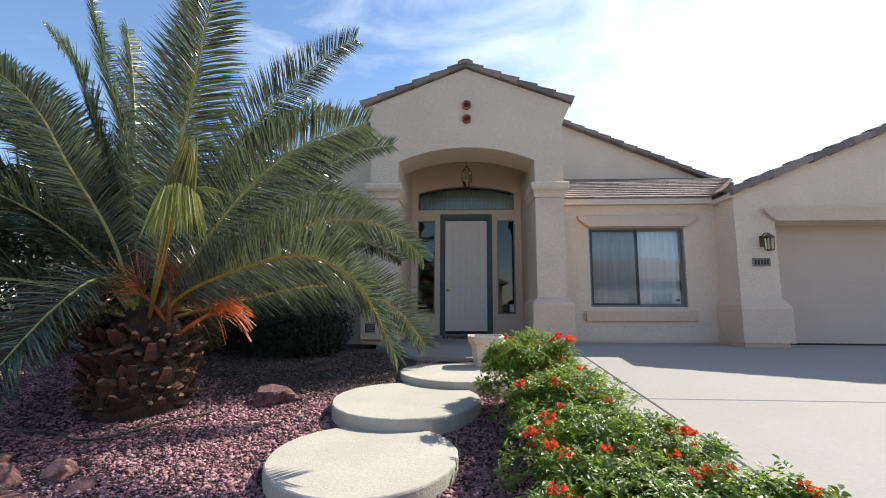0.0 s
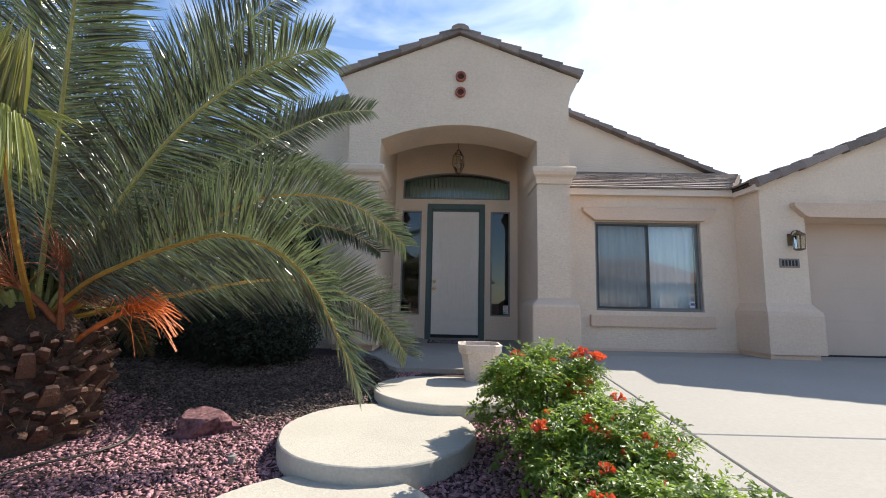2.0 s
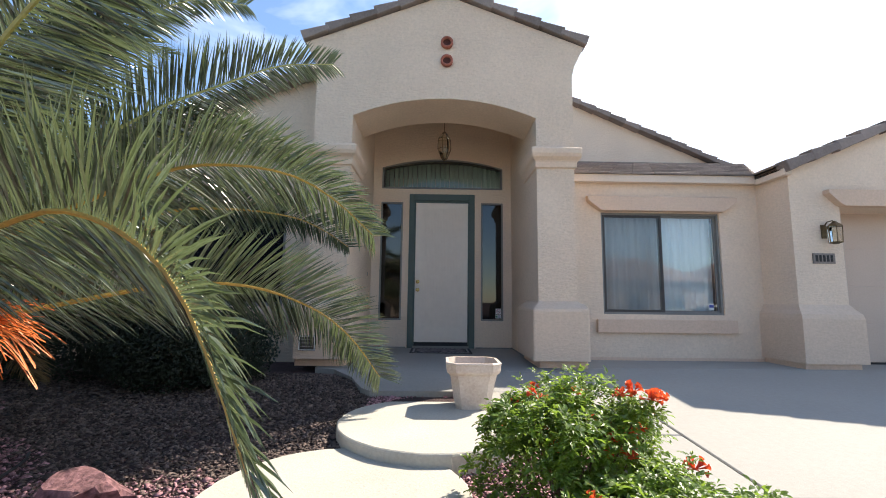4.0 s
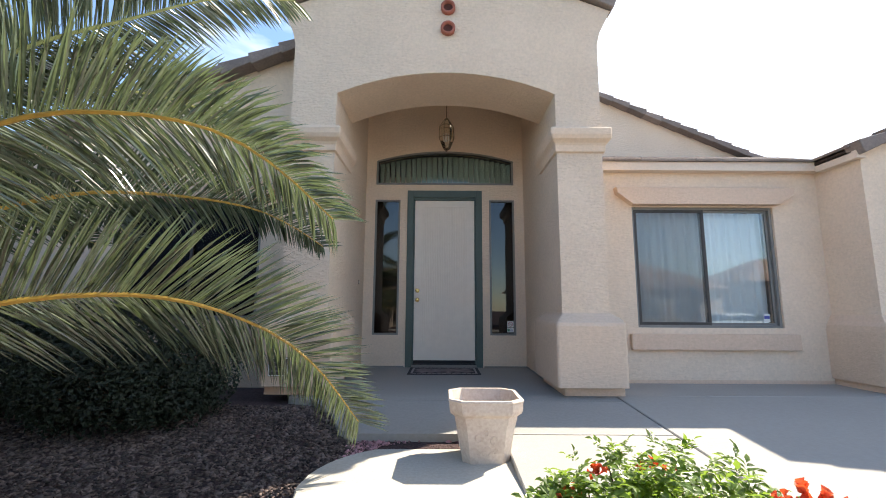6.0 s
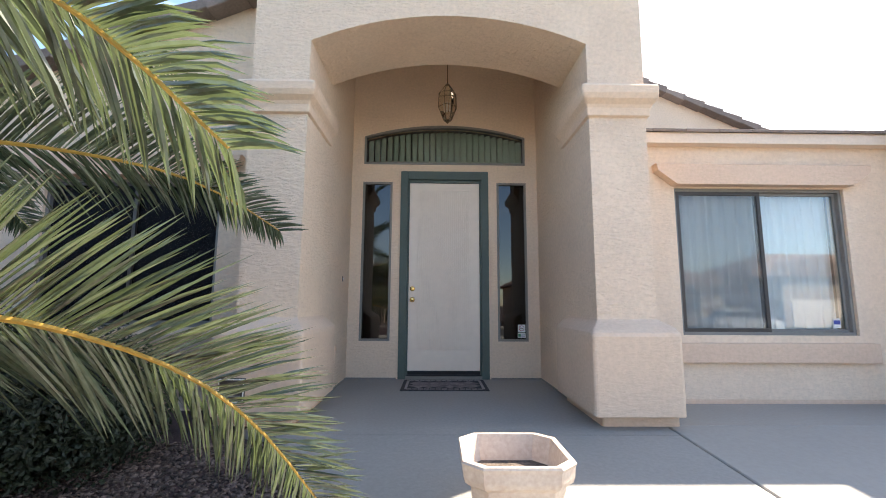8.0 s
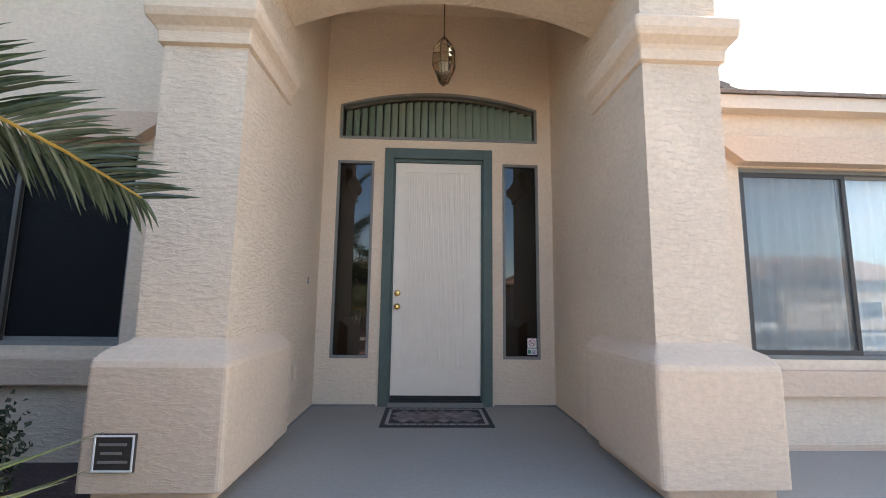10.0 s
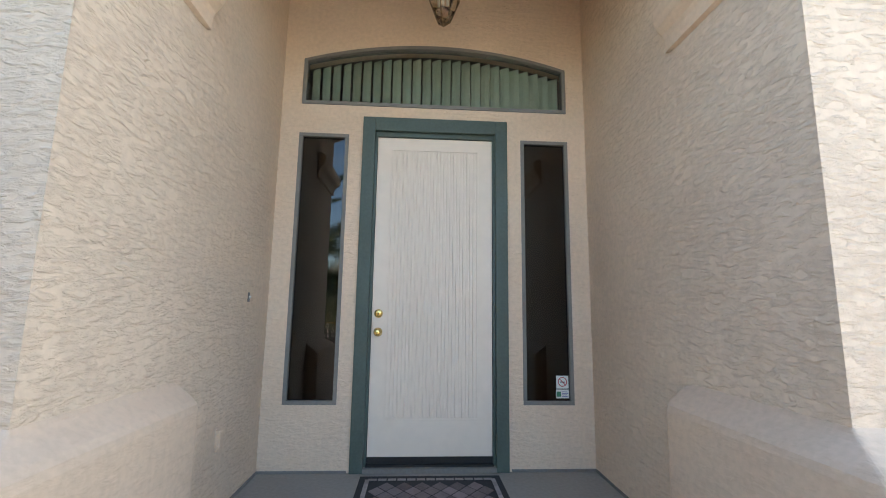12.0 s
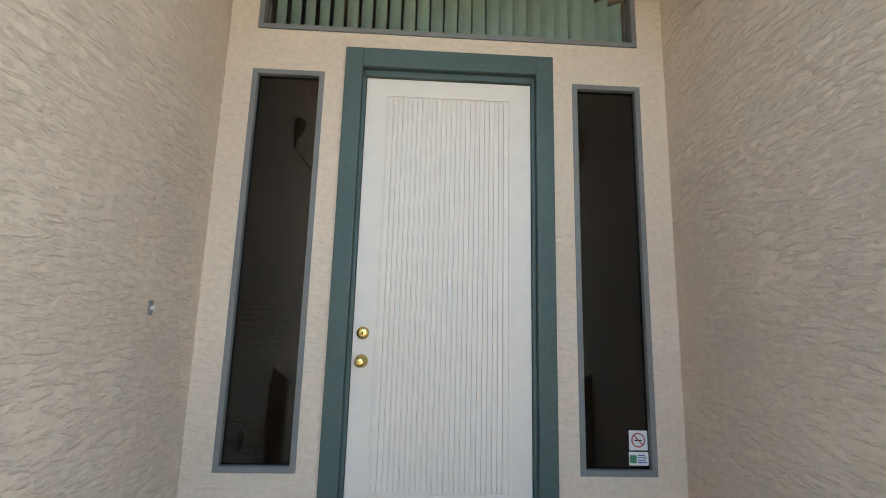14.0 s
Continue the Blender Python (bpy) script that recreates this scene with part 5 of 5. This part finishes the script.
def leaflet(at, way, up, ln, V, F):
    """One folded leaf blade of six faces, widest near its middle."""
    side = way.cross(up)
    side = side.normalized() if side.length > 0.05 else way.orthogonal().normalized()
    nrm = side.cross(way)
    a = len(V)
    V.extend((at, at + way * ln * 0.38 + side * ln * 0.27 + nrm * ln * 0.10, at + way * ln * 0.45, at + way * ln * 0.38 - side * ln * 0.27 + nrm * ln * 0.10,
              at + way * ln * 0.75 + side * ln * 0.17 + nrm * ln * 0.03, at + way * ln * 0.75 - side * ln * 0.17 + nrm * ln * 0.03, at + way * ln - nrm * ln * 0.14))
    F.extend(((a, a + 2, a + 1), (a, a + 3, a + 2), (a + 1, a + 2, a + 4), (a + 2, a + 3, a + 5), (a + 4, a + 2, a + 6), (a + 2, a + 5, a + 6)))


def pinnate(rng, at, way, ln, V, F):
    """A compound leaf: two or three pairs of blades and one at the end."""
    up = Vector((rng.gauss(0, 0.3), rng.gauss(0, 0.3), 1)).normalized()
    side = way.cross(up)
    side = side.normalized() if side.length > 0.1 else way.orthogonal().normalized()
    k = rng.choice((2, 2, 3))
    for i in range(k):
        p = at + way * ln * (0.3 + 0.55 * i / k)
        for sg in (-1, 1):
            leaflet(p, (way * 0.55 + side * sg + Vector((0, 0, rng.uniform(-0.25, 0.15)))).normalized(), up, ln * 0.5 * rng.uniform(0.8, 1.15), V, F)
    leaflet(at + way * ln * 0.85, (way + Vector((0, 0, -0.2))).normalized(), up, ln * 0.55, V, F)


def sprigs(rng, blobs, n, V, F):
    """Leafy shoot ends over the outer shell of rounded masses."""
    wts = [b[3] * b[4] + b[3] * b[5] + b[4] * b[5] for b in blobs]
    for b in rng.choices(blobs, wts, k=n):
        d = Vector((rng.gauss(0, 1), rng.gauss(0, 1), rng.gauss(0, 1))).normalized()
        if d.z < -0.4:
            d.z = -d.z
        # thin patches where the twigs show
        if noise.noise(Vector((b[0] + d.x * b[3], b[1] + d.y * b[4], b[2] + d.z * b[5])) * 4.5) < -0.12:
            continue
        lump = (1 + 0.32 * noise.noise(Vector((d.x * 2.2 + b[0] * 3, d.y * 2.2 + b[1] * 3, d.z * 2.2)))) * rng.uniform(0.82, 1.04)
        p = Vector((b[0] + d.x * b[3] * lump, b[1] + d.y * b[4] * lump, b[2] + d.z * b[5] * lump))
        g = (d + Vector((rng.gauss(0, 0.25), rng.gauss(0, 0.25), 0.75))).normalized()
        s0 = g.orthogonal().normalized()
        m = rng.randint(4, 7)
        ph = rng.uniform(0, 6.28)
        for j in range(m):
            out = Matrix.Rotation(ph + 2.4 * j, 3, g) @ s0
            pinnate(rng, p - g * 0.006 * j, (out + g * rng.uniform(0.15, 0.7)).normalized(), rng.uniform(0.048, 0.074), V, F)


def blossom(parent, at, seed, big=1.0):
    """A cluster of flared trumpet flowers."""
    rng = random.Random(seed)
    bm = bmesh.new()
    for k in range(rng.randint(9, 15)):
        d = Vector((rng.uniform(-1, 1), rng.uniform(-1, 1), rng.uniform(-0.1, 1.1))).normalized()
        s = d.orthogonal().normalized()
        f = d.cross(s)
        L = 0.06 * big * rng.uniform(0.8, 1.2)
        n = 5
        loops = []
        for t, r in ((0.0, 0.002), (0.55, 0.004), (0.82, 0.007), (1.0, 0.016)):
            loops.append([d * L * t + (s * math.cos(6.2832 * i / n + t) + f * math.sin(6.2832 * i / n + t)) * r * big * (0.75 + 0.5 * rng.random() if t == 1 else 1) for i in range(n)])
        rings(bm, loops, cap=False)
    ob = part("blossom", bm, PETAL, parent)
    ob.location = at
    return ob


def build_hedge():
    rng = random.Random(31)
    rows = [(-5.10, 0.61, 0.42, 0.45, 0.46), (-5.85, 0.76, 0.20, 0.54, 0.52), (-6.65, 0.81, 0.10, 0.58, 0.54), (-7.45, 0.76, 0.05, 0.54, 0.52)]
    for k, (y, x, ztop, rx, ry) in enumerate(rows):
        g0 = lawn_z(y)
        sh = thing("flowering_shrub", "low leafy shrub with orange-red trumpet flowers in gravel", "shrub", (x, y, g0), "flowering shrubs along the path")
        rz = (ztop - g0) * 0.48
        zc = (ztop - g0) * 0.48
        blobs = [(0, 0, zc, rx, ry, rz)]
        for i in range(14):
            a = rng.uniform(0, 6.28)
            q = rng.uniform(0.35, 0.85)
            blobs.append((rx * q * math.cos(a), ry * q * math.sin(a), zc + rng.uniform(-0.15, 0.55) * rz, rng.uniform(0.11, 0.2), rng.uniform(0.11, 0.2), rng.uniform(0.10, 0.16)))
        V, F = leaf_cloud(rng, [(b[0], b[1], b[2], b[3] * 0.9, b[4] * 0.9, b[5] * 0.9) for b in blobs], 2000, 0.024, 0.7)
        sprigs(rng, blobs, 700, V, F)
        bm = bmesh.new()
        for i in range(34):
            a = rng.uniform(0, 6.28)
            q = rng.uniform(0.2, 0.9)
            top = Vector((rx * q * math.cos(a), ry * q * math.sin(a), zc + rz * rng.uniform(0.1, 0.9)))
            tube(bm, [(0.25 * top.x, 0.25 * top.y, -0.02), tuple(top * 0.6), tuple(top)], 0.008, 0.003, 4)
        part("woody_base", bm, TWIG, sh)
        for i in range(28 if k == 0 else 24):
            bl = rng.choice(blobs)
            a = rng.uniform(0, 6.28)
            e = rng.uniform(0.75, 1.4) if k == 0 else rng.uniform(0.3, 1.1)
            at = (bl[0] + bl[3] * 1.02 * math.cos(a) * math.cos(e), bl[1] + bl[4] * 1.02 * math.sin(a) * math.cos(e), bl[2] + bl[5] * 1.05 * math.sin(e) + 0.02)
            blossom(sh, at, 200 + 20 * k + i, rng.uniform(0.5, 0.9))
        # a few shoots that stand proud
        for i in range(16):
            a = rng.uniform(0, 6.28)
            q = rng.uniform(0.1, 0.8)
            at = Vector((rx * q * math.cos(a), ry * q * math.sin(a), zc + rz * math.sqrt(1 - q * q) - 0.02))
            way = Vector((rng.gauss(0, 0.25), rng.gauss(0, 0.25), 1)).normalized()
            for j in range(rng.randint(4, 8)):
                pinnate(rng, at + way * 0.018 * j, (way * 0.5 + Vector((rng.gauss(0, 1), rng.gauss(0, 1), 0.2))).normalized(), 0.066 - 0.004 * j, V, F)
        tagged(mesh_object("foliage", V, F, BUSH_LEAF, sh), kind="stuff")


def build_shrub(name, at, blobs, n, size, label):
    rng = random.Random(int(abs(at[0]) * 100))
    sh = thing(name, label, "shrub", at)
    V, F = leaf_cloud(rng, blobs, n, size, 0.3, -0.9)
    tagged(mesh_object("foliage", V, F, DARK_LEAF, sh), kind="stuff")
    bm = bmesh.new()
    for i in range(26):
        b = rng.choice(blobs)
        tube(bm, [(0.15 * b[0], 0.15 * b[1], -0.03), (0.6 * b[0], 0.6 * b[1], b[2] * 0.6), (b[0] + rng.uniform(-0.5, 0.5) * b[3], b[1] + rng.uniform(-0.5, 0.5) * b[4], b[2] + 0.5 * b[5])], 0.018, 0.006, 5)
    part("woody_base", bm, TWIG, sh)


def rock(name, at, sx, sy, sz, seed, label, mat=None):
    rng = random.Random(seed)
    t = thing(name, label, "rock", at, "red landscape rocks")
    bm = bmesh.new()
    bmesh.ops.create_icosphere(bm, subdivisions=3, radius=1)
    planes = [(Vector((rng.gauss(0, 1), rng.gauss(0, 1), rng.gauss(0, 1))).normalized(), rng.uniform(0.38, 0.72)) for _ in range(11)]
    for v in bm.verts:
        c = v.co.copy()
        for nrm, d in planes:
            e = c.dot(nrm) - d
            if e > 0:
                c -= nrm * e * 0.97
        c *= 1 + 0.10 * noise.noise(c * 3 + Vector((seed, 0, 0)))
        v.co = (c.x * sx, c.y * sy, c.z * sz + sz * 0.45)
    ob = part("stone", bm, mat or ROCK, t)
    ob.rotation_euler = (0, 0, rng.uniform(0, 3.1))


def build_gravel():
    """Crushed lava stones over the bed, and brown ones with leaf litter, darkened for the shade behind the palm."""
    rng = np.random.default_rng(12)
    n = 185000
    x = -8.0 + 9.0 * rng.random(n) ** 0.6
    y = -11.6 + 9.4 * rng.random(n)
    # thinning out towards the far edges
    keep = (rng.random(n) < (x + 8.0) / 1.6) & (rng.random(n) < (y + 11.6) / 1.8)
    for cx, cy, r, _z, _t in STEPS:
        keep &= (x - cx) ** 2 + (y - cy) ** 2 > (r - 0.01) ** 2
    keep &= ~((y > -3.08) & (x > -0.72)) & ~((y > -2.6) & (x > -0.97)) & ~((y > -2.2) & (x > -1.5)) & ~((y > -4.15) & (x > 0.57))
    keep &= (x + 3.25) ** 2 + (y + 5.0) ** 2 > 0.2
    x, y = x[keep], y[keep]
    n = len(x)
    z = np.array([lawn_z(v) for v in y]) + 0.006
    s = 0.0065 + 0.0135 * rng.random(n) ** 2.0
    octa = np.array([(1, 0, 0), (-1, 0, 0), (0, 1, 0), (0, -1, 0), (0, 0, 1), (0, 0, -1)], float)
    v = octa[None] * (0.75 + 0.6 * rng.random((n, 6, 1))) + 0.35 * (rng.random((n, 6, 3)) - 0.5)
    v[:, :, 2] *= 0.38
    a = 6.28 * rng.random(n)
    ca, sa = np.cos(a), np.sin(a)
    tx = (rng.random(n) - 0.5) * 2.4
    ct, stt = np.cos(tx), np.sin(tx)
    X, Y, Z = v[:, :, 0] * 1.5, v[:, :, 1], v[:, :, 2]
    Y, Z = Y * ct[:, None] - Z * stt[:, None], Y * stt[:, None] + Z * ct[:, None]
    X, Y = X * ca[:, None] - Y * sa[:, None], X * sa[:, None] + Y * ca[:, None]
    P = np.stack((X * s[:, None] + x[:, None], Y * s[:, None] + y[:, None], Z * s[:, None] + z[:, None]), 2)
    # brown zone drawn along the edge of the shade behind the palm
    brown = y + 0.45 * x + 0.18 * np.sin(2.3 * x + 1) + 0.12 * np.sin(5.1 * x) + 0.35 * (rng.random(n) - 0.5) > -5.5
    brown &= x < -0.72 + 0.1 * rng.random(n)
    tri = np.array([(0, 2, 4), (2, 1, 4), (1, 3, 4), (3, 0, 4), (2, 0, 5), (1, 2, 5), (3, 1, 5), (0, 3, 5)])
    for name, pick, mat, label in (("gravel", ~brown, GRAVEL, "loose crushed purple-red lava gravel"), ("litter_gravel", brown, SHADE_LITTER_GRAVEL, "brown gravel with leaf litter, darkened for the shade behind the palm")):
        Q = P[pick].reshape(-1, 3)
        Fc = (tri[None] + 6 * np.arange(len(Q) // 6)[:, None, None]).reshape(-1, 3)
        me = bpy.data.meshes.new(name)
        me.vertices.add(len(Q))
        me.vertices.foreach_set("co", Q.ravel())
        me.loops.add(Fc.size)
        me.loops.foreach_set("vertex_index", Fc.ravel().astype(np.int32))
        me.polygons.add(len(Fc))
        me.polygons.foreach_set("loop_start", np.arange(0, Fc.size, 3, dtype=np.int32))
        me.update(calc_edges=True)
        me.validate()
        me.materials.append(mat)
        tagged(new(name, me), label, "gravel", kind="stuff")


# ---- street behind the camera ----
ASPHALT = material("asphalt", (0.055, 0.053, 0.05), 0.9, vary=0.2, big=0.6, fine=40)
FAR_WALL = material("neighbour_stucco", (0.42, 0.34, 0.28), 0.9, vary=0.06, big=0.6, fine=20)
FAR_ROOF = material("neighbour_tiles", (0.26, 0.17, 0.13), 0.85, vary=0.25, big=2, fine=14, stretch=(1, 3, 1), bump=0.02, bumpscale=6)
CAR_WHITE = material("white_car_paint", (0.78, 0.78, 0.78), 0.25, vary=0.02)
CAR_GLASS = material("car_glass", (0.02, 0.022, 0.025), 0.08, vary=0.1)
TYRE = material("tyre_rubber", (0.02, 0.02, 0.02), 0.8, vary=0.2)
ALLOY = material("alloy_rim", (0.6, 0.6, 0.6), 0.35, metal=0.9, vary=0.1)


def build_street():
    z = -0.715
    structure("road", boxes((-120, 120, -25.5, -17.2, z - 0.3, z - 0.10)), ASPHALT, "asphalt residential street", "road")
    structure("pavement", boxes((-120, 120, -17.2, -15.62, z - 0.3, z)), CONCRETE, "concrete pavement with kerb", "pavement")
    structure("pavement_far", boxes((-120, 120, -27.2, -25.5, z - 0.3, z)), CONCRETE, "concrete pavement with kerb across the street", "pavement")
    for k, (x, y, w, hgt) in enumerate(((-22, -31, 15, 3.3), (-4, -32, 15, 3.2), (15, -31, 16, 3.3), (34, -31, 17, 3.9), (53, -32, 15, 3.2))):
        h = thing("neighbour_house", "single-storey beige stucco house with a tiled roof", "house", (x, y, z), "houses across the street")
        part("wall", boxes((-w / 2, w / 2, -9, 0, 0, hgt), (-w / 2 + 1, -w / 2 + 7, 0, 1.8, 0, hgt)), FAR_WALL, h)
        bm = bmesh.new()
        rings(bm, [[(-w / 2 - 0.5, -9.5, hgt), (w / 2 + 0.5, -9.5, hgt), (w / 2 + 0.5, 0.5, hgt), (-w / 2 - 0.5, 0.5, hgt)], [(-w / 2 - 0.5, -9.5, hgt + 0.15), (w / 2 + 0.5, -9.5, hgt + 0.15), (w / 2 + 0.5, 0.5, hgt + 0.15), (-w / 2 - 0.5, 0.5, hgt + 0.15)], [(-w / 2 + 4, -4.6, hgt + 2.5), (w / 2 - 4, -4.6, hgt + 2.5), (w / 2 - 4, -4.4, hgt + 2.5), (-w / 2 + 4, -4.4, hgt + 2.5)]])
        part("roof", bm, FAR_ROOF, h)
        bm = bmesh.new()
        prism(bm, [(-w / 2 + 0.6, hgt), (-w / 2 + 7.4, hgt), (-w / 2 + 4, hgt + 1.5)], -3.5, 2.2)
        part("gable_roof", bm, FAR_ROOF, h)
        gd = part("garage_door", boxes((-w / 2 + 1.6, -w / 2 + 6.4, 1.79, 1.84, 0, 2.1), bev=0.01), DOOR_WHITE, h)
        for wx in (1.0, 4.2):
            wn = part("window", boxes((wx, wx + 1.8, -0.02, 0.03, 1.0, 2.3)), CAR_GLASS, h)
            part("frame", frame_bars(wx - 0.06, wx + 1.86, 0.94, 2.36, 0.07, 0.0, 0.06), WHITE_PLASTIC, wn)
    # parked saloon
    c = thing("parked_car", "white four-door saloon parked by the far kerb", "car", (19.5, -24.4, z - 0.10))
    def shell(prof, yw):
        bm = bmesh.new()
        loops = []
        for yy, k in ((-yw, 0.94), (-yw * 0.93, 1.0), (yw * 0.93, 1.0), (yw, 0.94)):
            loops.append([(px, yy, 0.5 + (pz - 0.5) * k) for px, pz in prof])
        return rings(bm, loops)
    part("body", shell([(-2.2, 0.3), (-2.25, 0.7), (-2.1, 0.95), (-1.3, 1.0), (1.1, 0.98), (2.0, 0.86), (2.25, 0.65), (2.2, 0.3)], 0.88), CAR_WHITE, c)
    part("cabin", shell([(-1.75, 0.97), (-1.15, 1.36), (-0.3, 1.44), (0.5, 1.38), (1.25, 0.96)], 0.74), CAR_GLASS, c)
    part("roof", shell([(-1.1, 1.37), (-0.3, 1.46), (0.5, 1.39), (0.5, 1.42), (-0.3, 1.49), (-1.1, 1.41)], 0.72), CAR_WHITE, c)
    for wx in (-1.4, 1.4):
        for s in (-1, 1):
            bm = bmesh.new()
            turned(bm, [(0.2, -0.1), (0.31, -0.1), (0.325, -0.06), (0.325, 0.06), (0.31, 0.1), (0.2, 0.1)], 24)
            bm.transform(Matrix.Translation((wx, s * 0.80, 0.325)) @ Matrix.Rotation(radians(90), 4, "X"))
            wh = part("wheel", bm, TYRE, c)
            bm = bmesh.new()
            turned(bm, [(0.2, -0.105), (0.2, 0.105)], 16)
            bm.transform(Matrix.Translation((wx, s * 0.80, 0.325)) @ Matrix.Rotation(radians(90), 4, "X"))
            part("rim", bm, ALLOY, wh)


build_palm()
build_hedge()
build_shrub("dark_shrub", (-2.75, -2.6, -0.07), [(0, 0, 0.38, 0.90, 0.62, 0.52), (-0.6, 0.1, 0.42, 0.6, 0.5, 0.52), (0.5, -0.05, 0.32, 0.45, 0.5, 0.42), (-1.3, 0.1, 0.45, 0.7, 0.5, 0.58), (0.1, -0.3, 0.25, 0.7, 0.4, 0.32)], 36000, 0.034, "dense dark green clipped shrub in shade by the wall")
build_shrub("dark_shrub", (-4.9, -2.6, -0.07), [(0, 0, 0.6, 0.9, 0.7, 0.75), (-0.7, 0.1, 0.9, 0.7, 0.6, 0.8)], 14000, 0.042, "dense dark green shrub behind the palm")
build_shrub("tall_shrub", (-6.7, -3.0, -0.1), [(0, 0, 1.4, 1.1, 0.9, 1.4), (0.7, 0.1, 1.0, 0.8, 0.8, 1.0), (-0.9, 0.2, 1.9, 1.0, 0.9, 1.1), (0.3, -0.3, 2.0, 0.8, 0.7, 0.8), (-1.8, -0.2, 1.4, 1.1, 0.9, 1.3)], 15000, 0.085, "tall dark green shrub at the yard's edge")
rock("landscape_rock", (-1.92, -4.84, lawn_z(-4.84) - 0.03), 0.36, 0.18, 0.20, 5, "angular dusty purple-red rock, toned down for shade, lying on gravel", SHADED_PURPLE_ROCK)
for _k, (_x, _y, _s) in enumerate(((-2.75, -6.35, 0.17), (-2.45, -6.5, 0.13), (-3.05, -6.45, 0.2), (-2.7, -6.75, 0.16), (-3.3, -6.7, 0.2), (-2.3, -6.25, 0.08), (-3.4, -6.2, 0.15))):
    rock("landscape_rock", (_x, _y, lawn_z(_y) - 0.03), _s, _s * 0.7, _s * 0.6, 10 + _k, "small red rock in a loose pile on gravel")
_sp = thing("sprinkler_head", "small grey pop-up sprinkler head in gravel", "sprinkler", (-1.5, -5.3, lawn_z(-5.3)))
_bm = bmesh.new()
turned(_bm, [(0.022, -0.02), (0.022, 0.03), (0.028, 0.034), (0.028, 0.05), (0.012, 0.056), (0.010, 0.068)], 16)
part("body", _bm, GREY_FRAME, _sp)
build_gravel()
build_street()
